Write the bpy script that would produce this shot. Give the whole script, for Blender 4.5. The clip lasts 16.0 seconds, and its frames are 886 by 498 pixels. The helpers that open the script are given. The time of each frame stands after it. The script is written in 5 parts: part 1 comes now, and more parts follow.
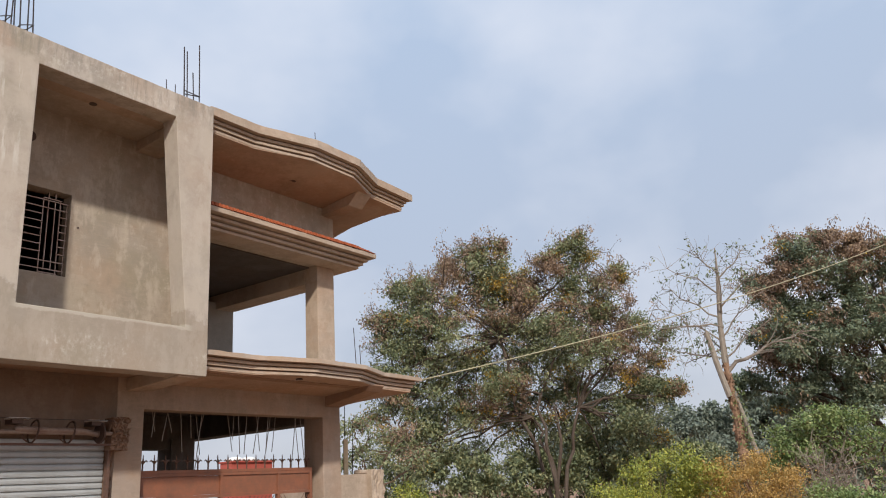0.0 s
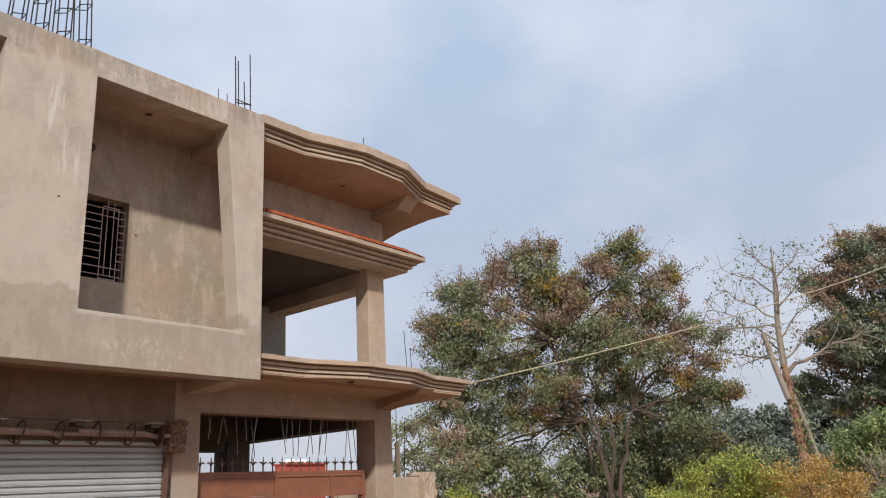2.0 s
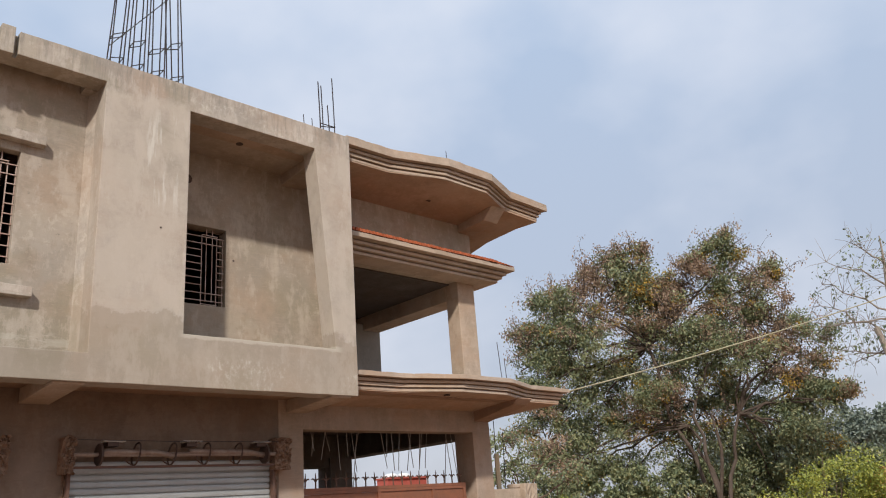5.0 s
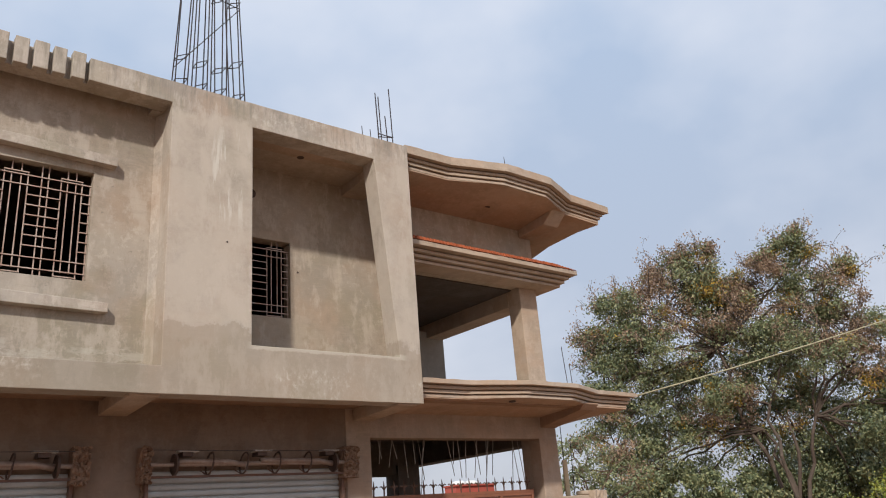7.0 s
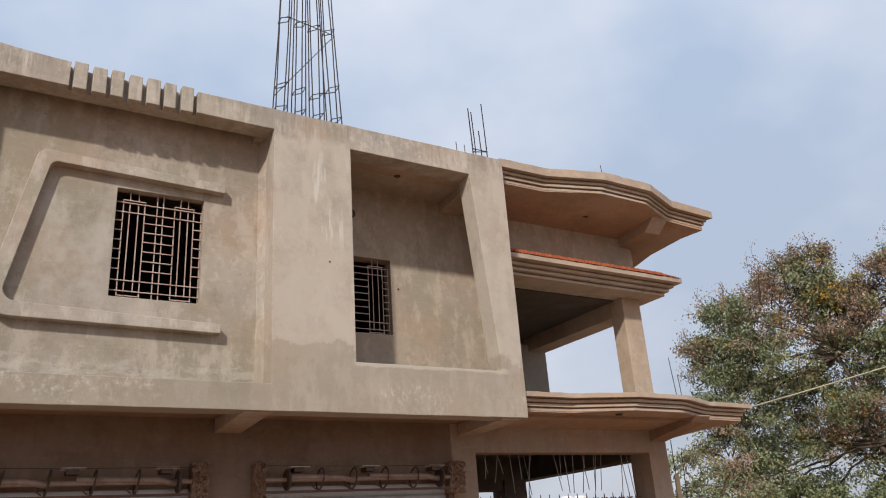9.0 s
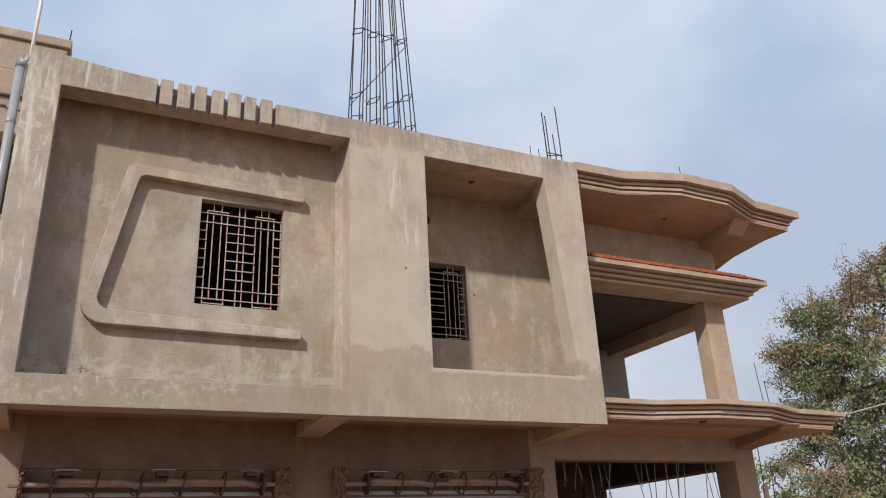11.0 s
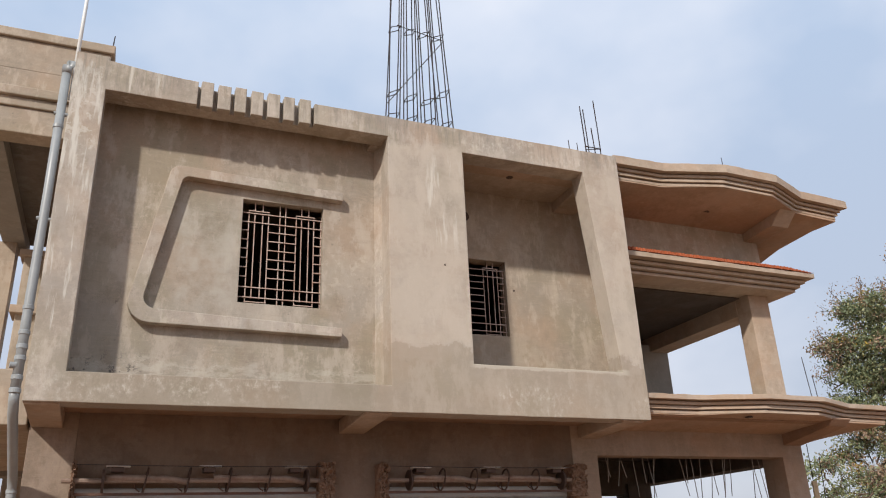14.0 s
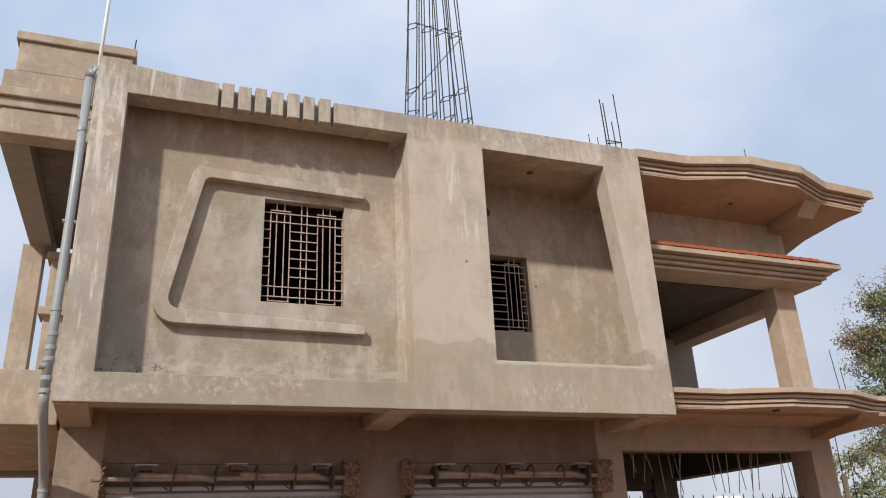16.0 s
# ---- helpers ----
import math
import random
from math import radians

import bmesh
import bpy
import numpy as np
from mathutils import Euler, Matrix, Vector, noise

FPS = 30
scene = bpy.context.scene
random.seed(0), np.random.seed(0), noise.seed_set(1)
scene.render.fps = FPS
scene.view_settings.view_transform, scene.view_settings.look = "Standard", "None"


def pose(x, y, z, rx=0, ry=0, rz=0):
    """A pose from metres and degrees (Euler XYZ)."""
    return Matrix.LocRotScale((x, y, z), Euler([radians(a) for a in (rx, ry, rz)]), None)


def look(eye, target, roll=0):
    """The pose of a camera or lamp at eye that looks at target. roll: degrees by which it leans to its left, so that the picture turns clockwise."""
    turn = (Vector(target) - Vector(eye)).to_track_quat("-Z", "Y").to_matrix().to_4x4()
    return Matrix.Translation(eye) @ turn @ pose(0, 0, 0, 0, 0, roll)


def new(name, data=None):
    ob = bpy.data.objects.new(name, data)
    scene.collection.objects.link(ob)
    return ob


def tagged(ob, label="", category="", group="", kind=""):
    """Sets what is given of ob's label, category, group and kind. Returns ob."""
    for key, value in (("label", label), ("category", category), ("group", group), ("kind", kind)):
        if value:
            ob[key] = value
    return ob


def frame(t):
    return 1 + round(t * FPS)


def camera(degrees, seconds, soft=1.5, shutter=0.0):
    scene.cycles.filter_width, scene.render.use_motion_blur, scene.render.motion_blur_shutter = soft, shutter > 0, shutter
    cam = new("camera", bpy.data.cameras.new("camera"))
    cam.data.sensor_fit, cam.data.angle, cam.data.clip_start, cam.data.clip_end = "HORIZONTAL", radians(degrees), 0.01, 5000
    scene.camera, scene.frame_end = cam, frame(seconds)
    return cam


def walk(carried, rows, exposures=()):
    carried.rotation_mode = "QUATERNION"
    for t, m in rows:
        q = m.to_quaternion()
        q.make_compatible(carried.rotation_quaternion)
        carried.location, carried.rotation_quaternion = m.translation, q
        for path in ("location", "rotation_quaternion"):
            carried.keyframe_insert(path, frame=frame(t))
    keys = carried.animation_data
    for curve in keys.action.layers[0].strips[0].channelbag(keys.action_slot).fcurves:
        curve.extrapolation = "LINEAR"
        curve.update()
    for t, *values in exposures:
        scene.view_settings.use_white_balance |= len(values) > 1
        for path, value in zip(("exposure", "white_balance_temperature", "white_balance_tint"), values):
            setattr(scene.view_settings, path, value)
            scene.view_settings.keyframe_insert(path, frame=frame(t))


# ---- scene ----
cam = camera(59.0, 16.0, soft=1.08)
PATH = [
    (0.0, pose(0, 0, 1.6, 107.07, 3.53, -53.58)),
    (0.5, pose(0, 0, 1.6, 107.15, 3.42, -52.84)),
    (1.0, pose(0, 0, 1.6, 107.25, 3.25, -51.90)),
    (1.5, pose(0, 0, 1.6, 107.35, 3.17, -50.92)),
    (2.0, pose(0, 0, 1.6, 107.49, 3.15, -49.94)),
    (2.5, pose(0, 0, 1.6, 107.67, 3.33, -48.69)),
    (3.0, pose(0, 0, 1.6, 107.84, 3.74, -47.46)),
    (3.5, pose(0, 0, 1.6, 108.02, 3.87, -46.23)),
    (4.0, pose(0, 0, 1.6, 108.27, 4.14, -44.96)),
    (6.5, pose(0, 0, 1.6, 109.36, 4.15, -39.56)),
    (7.0, pose(0, 0, 1.6, 109.59, 4.37, -38.04)),
    (7.5, pose(0, 0, 1.6, 109.89, 4.37, -35.95)),
    (8.0, pose(0, 0, 1.6, 110.26, 4.48, -33.77)),
    (8.5, pose(0, 0, 1.6, 110.67, 4.17, -32.00)),
    (9.0, pose(0, 0, 1.6, 111.14, 3.86, -30.56)),
    (9.5, pose(0, 0, 1.6, 111.42, 3.52, -29.13)),
    (10.0, pose(0, 0, 1.6, 111.59, 3.17, -27.72)),
    (12.5, pose(0, 0, 1.6, 112.05, 2.17, -22.71)),
    (13.0, pose(0, 0, 1.6, 112.04, 2.19, -22.45)),
    (13.5, pose(0, 0, 1.6, 111.90, 2.22, -22.34)),
    (14.0, pose(0, 0, 1.6, 111.71, 2.27, -22.20)),
    (14.5, pose(0, 0, 1.6, 111.65, 2.33, -22.04)),
    (15.0, pose(0, 0, 1.6, 111.66, 2.47, -21.73)),
    (15.5, pose(0, 0, 1.6, 111.62, 2.51, -21.09)),
    (16.0, pose(0, 0, 1.6, 111.54, 2.48, -20.44)),
]
walk(cam, PATH, exposures=[(0, -0.07), (4, -0.08), (6.5, -0.09), (9, -0.12), (12.5, -0.12), (13.2, -0.12), (14, 0.0), (16, 0.01)])

# ---- world and sun ----
SUN_WAY = Vector((-1.0, -1.0, 0.97)).normalized()
world = bpy.data.worlds.new("sky")
scene.world = world
world.use_nodes = True
wn, wl = world.node_tree.nodes, world.node_tree.links
wn.clear()
sky = wn.new("ShaderNodeTexSky")
sky.sky_type = 'NISHITA'
sky.sun_disc = False
sky.sun_elevation = math.asin(SUN_WAY.z)
sky.sun_rotation = math.atan2(SUN_WAY.x, SUN_WAY.y)
sky.air_density, sky.dust_density, sky.ozone_density = 1.0, 2.5, 1.5
coord = wn.new("ShaderNodeTexCoord")
sep_sky = wn.new("ShaderNodeSeparateXYZ")
wl.new(coord.outputs['Generated'], sep_sky.inputs[0])
height = wn.new("ShaderNodeMapRange")
height.inputs[1].default_value, height.inputs[2].default_value = 0.05, 0.75
wl.new(sep_sky.outputs[2], height.inputs[0])
haze = wn.new("ShaderNodeValToRGB")
haze.color_ramp.elements[0].color = (5.75, 6.1, 7.05, 1)
haze.color_ramp.elements[1].color = (5.8, 7.5, 10.1, 1)
wl.new(height.outputs[0], haze.inputs[0])
sky_tint = wn.new("ShaderNodeMix")
sky_tint.data_type = 'RGBA'
sky_tint.inputs[0].default_value = 0.82
wl.new(haze.outputs[0], sky_tint.inputs[7])
stretch = wn.new("ShaderNodeMapping")
stretch.inputs['Scale'].default_value = (1.0, 1.0, 1.5)
stretch.inputs['Location'].default_value = (0.35, 0.1, 0.2)
cloud = wn.new("ShaderNodeTexNoise")
cloud.inputs['Scale'].default_value, cloud.inputs['Detail'].default_value, cloud.inputs['Roughness'].default_value = 2.3, 5, 0.48
cloud_ramp = wn.new("ShaderNodeValToRGB")
cloud_ramp.color_ramp.elements[0].position, cloud_ramp.color_ramp.elements[1].position = 0.42, 0.78
cloud_mix = wn.new("ShaderNodeMix")
cloud_mix.data_type = 'RGBA'
cloud_mix.inputs[7].default_value = (9.1, 9.35, 10.2, 1)
backg = wn.new("ShaderNodeBackground")
backg.inputs['Strength'].default_value = 0.1
wout = wn.new("ShaderNodeOutputWorld")
wl.new(sky.outputs[0], sky_tint.inputs[6])
wl.new(coord.outputs['Generated'], stretch.inputs[0])
wl.new(stretch.outputs[0], cloud.inputs['Vector'])
# the cloud bank is thickest over the house, with clearer sky beyond its end
bank = wn.new("ShaderNodeVectorMath")
bank.operation = 'DOT_PRODUCT'
bank.inputs[1].default_value = Vector((0.43, 0.69, 0.585)).normalized()
wl.new(coord.outputs['Generated'], bank.inputs[0])
bank_range = wn.new("ShaderNodeMapRange")
bank_range.interpolation_type = 'SMOOTHSTEP'
bank_range.inputs[1].default_value, bank_range.inputs[2].default_value, bank_range.inputs[3].default_value, bank_range.inputs[4].default_value = 0.95, 1.0, 0.0, 0.15
wl.new(bank.outputs['Value'], bank_range.inputs[0])
clear = wn.new("ShaderNodeVectorMath")
clear.operation = 'DOT_PRODUCT'
clear.inputs[1].default_value = Vector((0.0, 0.81, 0.585)).normalized()
wl.new(coord.outputs['Generated'], clear.inputs[0])
clear_range = wn.new("ShaderNodeMapRange")
clear_range.interpolation_type = 'SMOOTHSTEP'
clear_range.inputs[1].default_value, clear_range.inputs[2].default_value, clear_range.inputs[3].default_value, clear_range.inputs[4].default_value = 0.90, 0.99, 0.0, -0.10
wl.new(clear.outputs['Value'], clear_range.inputs[0])
clear_add = wn.new("ShaderNodeMath")
bank_add = wn.new("ShaderNodeMath")
wl.new(cloud.outputs['Fac'], clear_add.inputs[0])
wl.new(clear_range.outputs[0], clear_add.inputs[1])
wl.new(clear_add.outputs[0], bank_add.inputs[0])
wl.new(bank_range.outputs[0], bank_add.inputs[1])
wl.new(bank_add.outputs[0], cloud_ramp.inputs[0])
wl.new(cloud_ramp.outputs['Color'], cloud_mix.inputs[0])
wl.new(sky_tint.outputs[2], cloud_mix.inputs[6])
wl.new(cloud_mix.outputs[2], backg.inputs['Color'])
wl.new(backg.outputs[0], wout.inputs[0])

sun = new("sun", bpy.data.lights.new("sun", 'SUN'))
sun.data.energy, sun.data.angle, sun.data.color = 3.9, radians(2.5), (1.0, 0.945, 0.87)
sun.matrix_world = look(SUN_WAY * 60, (0, 0, 0))


# ---- materials ----
def node_material(name, rough=0.9, metal=0.0):
    m = bpy.data.materials.new(name)
    m.use_nodes = True
    b = m.node_tree.nodes["Principled BSDF"]
    b.inputs['Roughness'].default_value, b.inputs['Metallic'].default_value = rough, metal
    return m, m.node_tree.nodes, m.node_tree.links, b


def noise_node(n, l, vec, scale, detail=6, rough=0.6):
    t = n.new("ShaderNodeTexNoise")
    t.inputs['Scale'].default_value, t.inputs['Detail'].default_value, t.inputs['Roughness'].default_value = scale, detail, rough
    l.new(vec, t.inputs['Vector'])
    return t.outputs['Fac']


def ramp(n, l, fac, stops):
    r = n.new("ShaderNodeValToRGB")
    e = r.color_ramp.elements
    while len(e) < len(stops):
        e.new(0.5)
    for el, (p, c) in zip(e, stops):
        el.position = p
        el.color = (*c, 1) if len(c) == 3 else c
    l.new(fac, r.inputs[0])
    return r.outputs['Color']


def mix(n, l, fac, a, b, blend='MIX'):
    m = n.new("ShaderNodeMix")
    m.data_type, m.blend_type = 'RGBA', blend
    for sock, v in ((m.inputs[0], fac), (m.inputs[6], a), (m.inputs[7], b)):
        if isinstance(v, (int, float)):
            sock.default_value = v
        elif isinstance(v, tuple):
            sock.default_value = (*v, 1)
        else:
            l.new(v, sock)
    return m.outputs[2]


def maths(n, l, op, a, b=0.0, clamp=False):
    m = n.new("ShaderNodeMath")
    m.operation, m.use_clamp = op, clamp
    for sock, v in zip(m.inputs, (a, b)):
        if isinstance(v, (int, float)):
            sock.default_value = v
        else:
            l.new(v, sock)
    return m.outputs[0]


def bump(n, l, bsdf, height, strength, dist=0.01):
    b = n.new("ShaderNodeBump")
    b.inputs['Strength'].default_value, b.inputs['Distance'].default_value = strength, dist
    l.new(height, b.inputs['Height'])
    l.new(b.outputs[0], bsdf.inputs['Normal'])


def band(n, l, value, low, high, soft):
    """One between low and high, fading to nought over soft."""
    a = n.new("ShaderNodeMapRange")
    a.inputs[1].default_value, a.inputs[2].default_value = low - soft, low + soft
    b = n.new("ShaderNodeMapRange")
    b.inputs[1].default_value, b.inputs[2].default_value = high + soft, high - soft
    l.new(value, a.inputs[0])
    l.new(value, b.inputs[0])
    return maths(n, l, 'MULTIPLY', a.outputs[0], b.outputs[0])


def plaster(name, tone=(0.34, 0.275, 0.20), stains=False, grey=0.0, wash=False, worn=1.0):
    """Cement plaster with trowel blotches, fine sand and, on the front, salt bloom and damp."""
    m, n, l, b = node_material(name, 0.93)
    tc = n.new("ShaderNodeTexCoord").outputs['Object']
    big = noise_node(n, l, tc, 0.9, 8, 0.7)
    mid = noise_node(n, l, tc, 5.0, 10, 0.74)
    fine = noise_node(n, l, tc, 70, 4, 0.75)
    t = Vector(tone)
    pale, dark = tuple(t * 1.26 + Vector((0.012, 0.016, 0.02))), tuple(t * 0.72)
    base = ramp(n, l, big, [(0.34, dark), (0.5, tuple(t)), (0.66, pale)])
    base = mix(n, l, 0.42, base, ramp(n, l, mid, [(0.34, dark), (0.5, tuple(t)), (0.66, pale)]))
    base = mix(n, l, 0.22, base, ramp(n, l, fine, [(0.32, tuple(t * 0.5)), (0.5, tuple(t)), (0.68, tuple(t * 1.6))]))
    grit = noise_node(n, l, tc, 13, 12, 0.72)
    base = mix(n, l, 0.3, base, ramp(n, l, grit, [(0.38, tuple(t * 0.7)), (0.5, tuple(t)), (0.62, tuple(t * 1.32))]))
    # the sand and the damp tint the cement pinkish, olive or grey in wide soft clouds
    for spot, scale, low, high, amount, tint in ((3.1, 0.8, 0.46, 0.60, 0.7, (1.12, 0.98, 0.88)), (7.7, 1.1, 0.49, 0.60, 0.6 * worn, (0.83, 0.87, 0.78)), (12.4, 0.9, 0.51, 0.63, 0.65, (1.02, 1.08, 1.16))):
        shift = n.new("ShaderNodeMapping")
        shift.inputs['Location'].default_value = (spot, spot * 0.7, -spot)
        l.new(tc, shift.inputs[0])
        cloudy = ramp(n, l, noise_node(n, l, shift.outputs[0], scale, 7, 0.6), [(low, (0, 0, 0)), (high, (amount,) * 3)])
        base = mix(n, l, cloudy, base, (t.x * tint[0], t.y * tint[1], t.z * tint[2]))
    # old and new trowel coats meet in sharp-edged patches
    coat = noise_node(n, l, tc, 0.95, 12, 0.62)
    base = mix(n, l, ramp(n, l, coat, [(0.535, (0, 0, 0)), (0.545, (0.22, 0.22, 0.22)), (0.66, (0.42, 0.42, 0.42))]), base, tuple(t * 1.34 + Vector((0.02, 0.025, 0.03))))
    base = mix(n, l, ramp(n, l, coat, [(0.32, (0.3, 0.3, 0.3)), (0.42, (0.14, 0.14, 0.14)), (0.43, (0, 0, 0))]), base, tuple(t * 0.68))
    streak_map = n.new("ShaderNodeMapping")
    streak_map.inputs['Scale'].default_value = (7.0, 7.0, 0.5)
    l.new(tc, streak_map.inputs[0])
    streaks = noise_node(n, l, streak_map.outputs[0], 1.6, 8, 0.75)
    base = mix(n, l, ramp(n, l, streaks, [(0.57, (0, 0, 0)), (0.75, (0.35, 0.35, 0.35))]), base, tuple(t * 0.74))
    base = mix(n, l, ramp(n, l, streaks, [(0.26, (0.35, 0.35, 0.35)), (0.41, (0, 0, 0))]), base, tuple(t * 1.3))
    brushed = n.new("ShaderNodeMapping")
    brushed.inputs['Scale'].default_value = (2.6, 2.6, 1.0)
    l.new(tc, brushed.inputs[0])
    lime = noise_node(n, l, brushed.outputs[0], 1.7, 14, 0.7)
    base = mix(n, l, ramp(n, l, lime, [(0.52, (0, 0, 0)), (0.57, (0.42 * worn,) * 3), (0.68, (0.75 * worn,) * 3)]), base, tuple(t * 1.38 + Vector((0.02, 0.025, 0.032))))
    base = mix(n, l, ramp(n, l, lime, [(0.32, (0.6 * worn,) * 3), (0.44, (0, 0, 0))]), base, (t.x * 0.76, t.y * 0.73, t.z * 0.68))
    # crisp chips and pits in a few places, hair scratches
    chips = noise_node(n, l, tc, 10.0, 15, 0.8)
    where_chips = ramp(n, l, noise_node(n, l, tc, 0.9, 4, 0.6), [(0.46, (0.06 * worn,) * 3), (0.64, (0.8 * worn,) * 3)])
    base = mix(n, l, maths(n, l, 'MULTIPLY', ramp(n, l, chips, [(0.545, (0, 0, 0)), (0.56, (0.4, 0.4, 0.4)), (0.62, (0.65, 0.65, 0.65))]), where_chips), base, tuple(t * 1.5 + Vector((0.03, 0.035, 0.04))))
    base = mix(n, l, ramp(n, l, chips, [(0.33, (0.7 * worn,) * 3), (0.375, (0.4 * worn,) * 3), (0.385, (0, 0, 0))]), base, tuple(t * 0.58))
    hair = n.new("ShaderNodeMapping")
    hair.inputs['Scale'].default_value = (1.5, 1.5, 14.0)
    hair.inputs['Rotation'].default_value = (0.0, 0.35, 0.0)
    l.new(tc, hair.inputs[0])
    scratch = noise_node(n, l, hair.outputs[0], 7.0, 8, 0.7)
    base = mix(n, l, ramp(n, l, scratch, [(0.60, (0, 0, 0)), (0.625, (0.3, 0.3, 0.3))]), base, tuple(t * 1.4))
    # trowel sweeps: long faint strokes in three directions
    for turn, amount, value in ((0.5, 0.28, 1.35), (-0.8, 0.26, 0.72), (1.2, 0.24, 1.3)):
        stroke = n.new("ShaderNodeMapping")
        stroke.inputs['Scale'].default_value = (1.2, 1.2, 8.0)
        stroke.inputs['Rotation'].default_value = (0.0, turn, 0.0)
        stroke.inputs['Location'].default_value = (turn * 3, 0, turn)
        l.new(tc, stroke.inputs[0])
        strokes = ramp(n, l, noise_node(n, l, stroke.outputs[0], 2.6, 9, 0.7), [(0.56, (0, 0, 0)), (0.68, (amount, amount, amount))])
        base = mix(n, l, strokes, base, tuple(t * value))
    if wash:
        low = n.new("ShaderNodeSeparateXYZ")
        l.new(tc, low.inputs[0])
        zl = maths(n, l, 'ADD', low.outputs[2], maths(n, l, 'MULTIPLY', maths(n, l, 'SUBTRACT', noise_node(n, l, tc, 3.2, 7, 0.7), 0.5), 0.45))
        torn = n.new("ShaderNodeMapping")
        torn.inputs['Scale'].default_value = (1.0, 1.0, 2.4)
        l.new(tc, torn.inputs[0])
        patchy = ramp(n, l, noise_node(n, l, torn.outputs[0], 4.0, 14, 0.8), [(0.485, (0, 0, 0)), (0.52, (0.45, 0.45, 0.45)), (0.58, (0.6, 0.6, 0.6))])
        base = mix(n, l, maths(n, l, 'MULTIPLY', band(n, l, zl, 3.46, 3.64, 0.03), maths(n, l, 'MULTIPLY', patchy, 0.6)), base, (0.50, 0.46, 0.39))
        x, z = low.outputs[0], low.outputs[2]
        skim = ramp(n, l, noise_node(n, l, tc, 1.9, 10, 0.66), [(0.40, (0, 0, 0)), (0.52, (0.55, 0.55, 0.55)), (0.62, (0.8, 0.8, 0.8))])
        panel = maths(n, l, 'MULTIPLY', band(n, l, x, 0.42, 1.08, 0.06), band(n, l, z, 4.25, 5.45, 0.1))
        base = mix(n, l, maths(n, l, 'MULTIPLY', panel, skim), base, (0.40, 0.365, 0.31))
        mould = ramp(n, l, noise_node(n, l, tc, 17, 6, 0.7), [(0.575, (0, 0, 0)), (0.61, (0.85, 0.85, 0.85))])
        foot = maths(n, l, 'MULTIPLY', band(n, l, z, 3.2, 3.62, 0.13), band(n, l, x, -0.6, 0.22, 0.12))
        base = mix(n, l, maths(n, l, 'MULTIPLY', foot, mould), base, (0.06, 0.055, 0.055))
    if stains:
        sep = n.new("ShaderNodeSeparateXYZ")
        l.new(tc, sep.inputs[0])
        x, z = sep.outputs[0], sep.outputs[2]
        wob = maths(n, l, 'MULTIPLY', maths(n, l, 'SUBTRACT', noise_node(n, l, tc, 1.6, 12, 0.72), 0.5), 0.95)
        zw = maths(n, l, 'ADD', z, wob)
        # a paler finishing coat on the wide pier and the end post
        face = band(n, l, sep.outputs[1], 7.5, 8.29, 0.01)
        coat_x = maths(n, l, 'MAXIMUM', band(n, l, x, 2.74, 3.74, 0.03), band(n, l, x, 5.35, 6.2, 0.05))
        coat_z = band(n, l, zw, 3.9, 6.42, 0.05)
        thick = ramp(n, l, noise_node(n, l, tc, 1.8, 10, 0.7), [(0.36, (0.2, 0.2, 0.2)), (0.56, (0.8, 0.8, 0.8))])
        base = mix(n, l, maths(n, l, 'MULTIPLY', maths(n, l, 'MULTIPLY', face, thick), maths(n, l, 'MULTIPLY', coat_x, coat_z)), base, (0.455, 0.388, 0.318))
        # the damp apron under the openings
        damp = maths(n, l, 'MULTIPLY', band(n, l, zw, 2.6, 3.88, 0.008), band(n, l, x, 2.62, 6.2, 0.12))
        base = mix(n, l, maths(n, l, 'MULTIPLY', damp, 0.55), base, (0.305, 0.248, 0.186))
        sill = maths(n, l, 'MULTIPLY', band(n, l, zw, 2.6, 3.58, 0.03), band(n, l, x, -0.52, 2.62, 0.12))
        base = mix(n, l, maths(n, l, 'MULTIPLY', sill, 0.65), base, (0.240, 0.200, 0.147))
        # salt bloom along the band
        drip_map = n.new("ShaderNodeMapping")
        drip_map.inputs['Scale'].default_value = (1.0, 1.0, 0.75)
        l.new(tc, drip_map.inputs[0])
        bloom = ramp(n, l, noise_node(n, l, drip_map.outputs[0], 15, 10, 0.74), [(0.47, (0, 0, 0)), (0.56, (0.35, 0.35, 0.35)), (0.60, (0.75, 0.75, 0.75))])
        where = maths(n, l, 'MULTIPLY', band(n, l, zw, 3.20, 3.42, 0.09), band(n, l, noise_node(n, l, tc, 0.75, 2, 0.5), 0.50, 0.9, 0.04))
        base = mix(n, l, maths(n, l, 'MULTIPLY', maths(n, l, 'MULTIPLY', where, bloom), 0.65), base, (0.58, 0.53, 0.46))
        # pale runs on the wide pier and below the coping
        runs_map = n.new("ShaderNodeMapping")
        runs_map.inputs['Scale'].default_value = (9.0, 9.0, 0.9)
        l.new(tc, runs_map.inputs[0])
        runs = ramp(n, l, noise_node(n, l, runs_map.outputs[0], 1.3, 5, 0.6), [(0.55, (0, 0, 0)), (0.64, (1, 1, 1))])
        pier = maths(n, l, 'MULTIPLY', band(n, l, x, 3.2, 3.68, 0.08), band(n, l, zw, 5.2, 6.2, 0.15))
        base = mix(n, l, maths(n, l, 'MULTIPLY', maths(n, l, 'MULTIPLY', pier, runs), 0.8), base, (0.56, 0.52, 0.45))
        post = maths(n, l, 'MULTIPLY', band(n, l, x, -0.85, -0.46, 0.02), band(n, l, zw, 3.6, 6.85, 0.1))
        base = mix(n, l, maths(n, l, 'MULTIPLY', maths(n, l, 'MULTIPLY', post, runs), 0.85), base, (0.56, 0.53, 0.47))
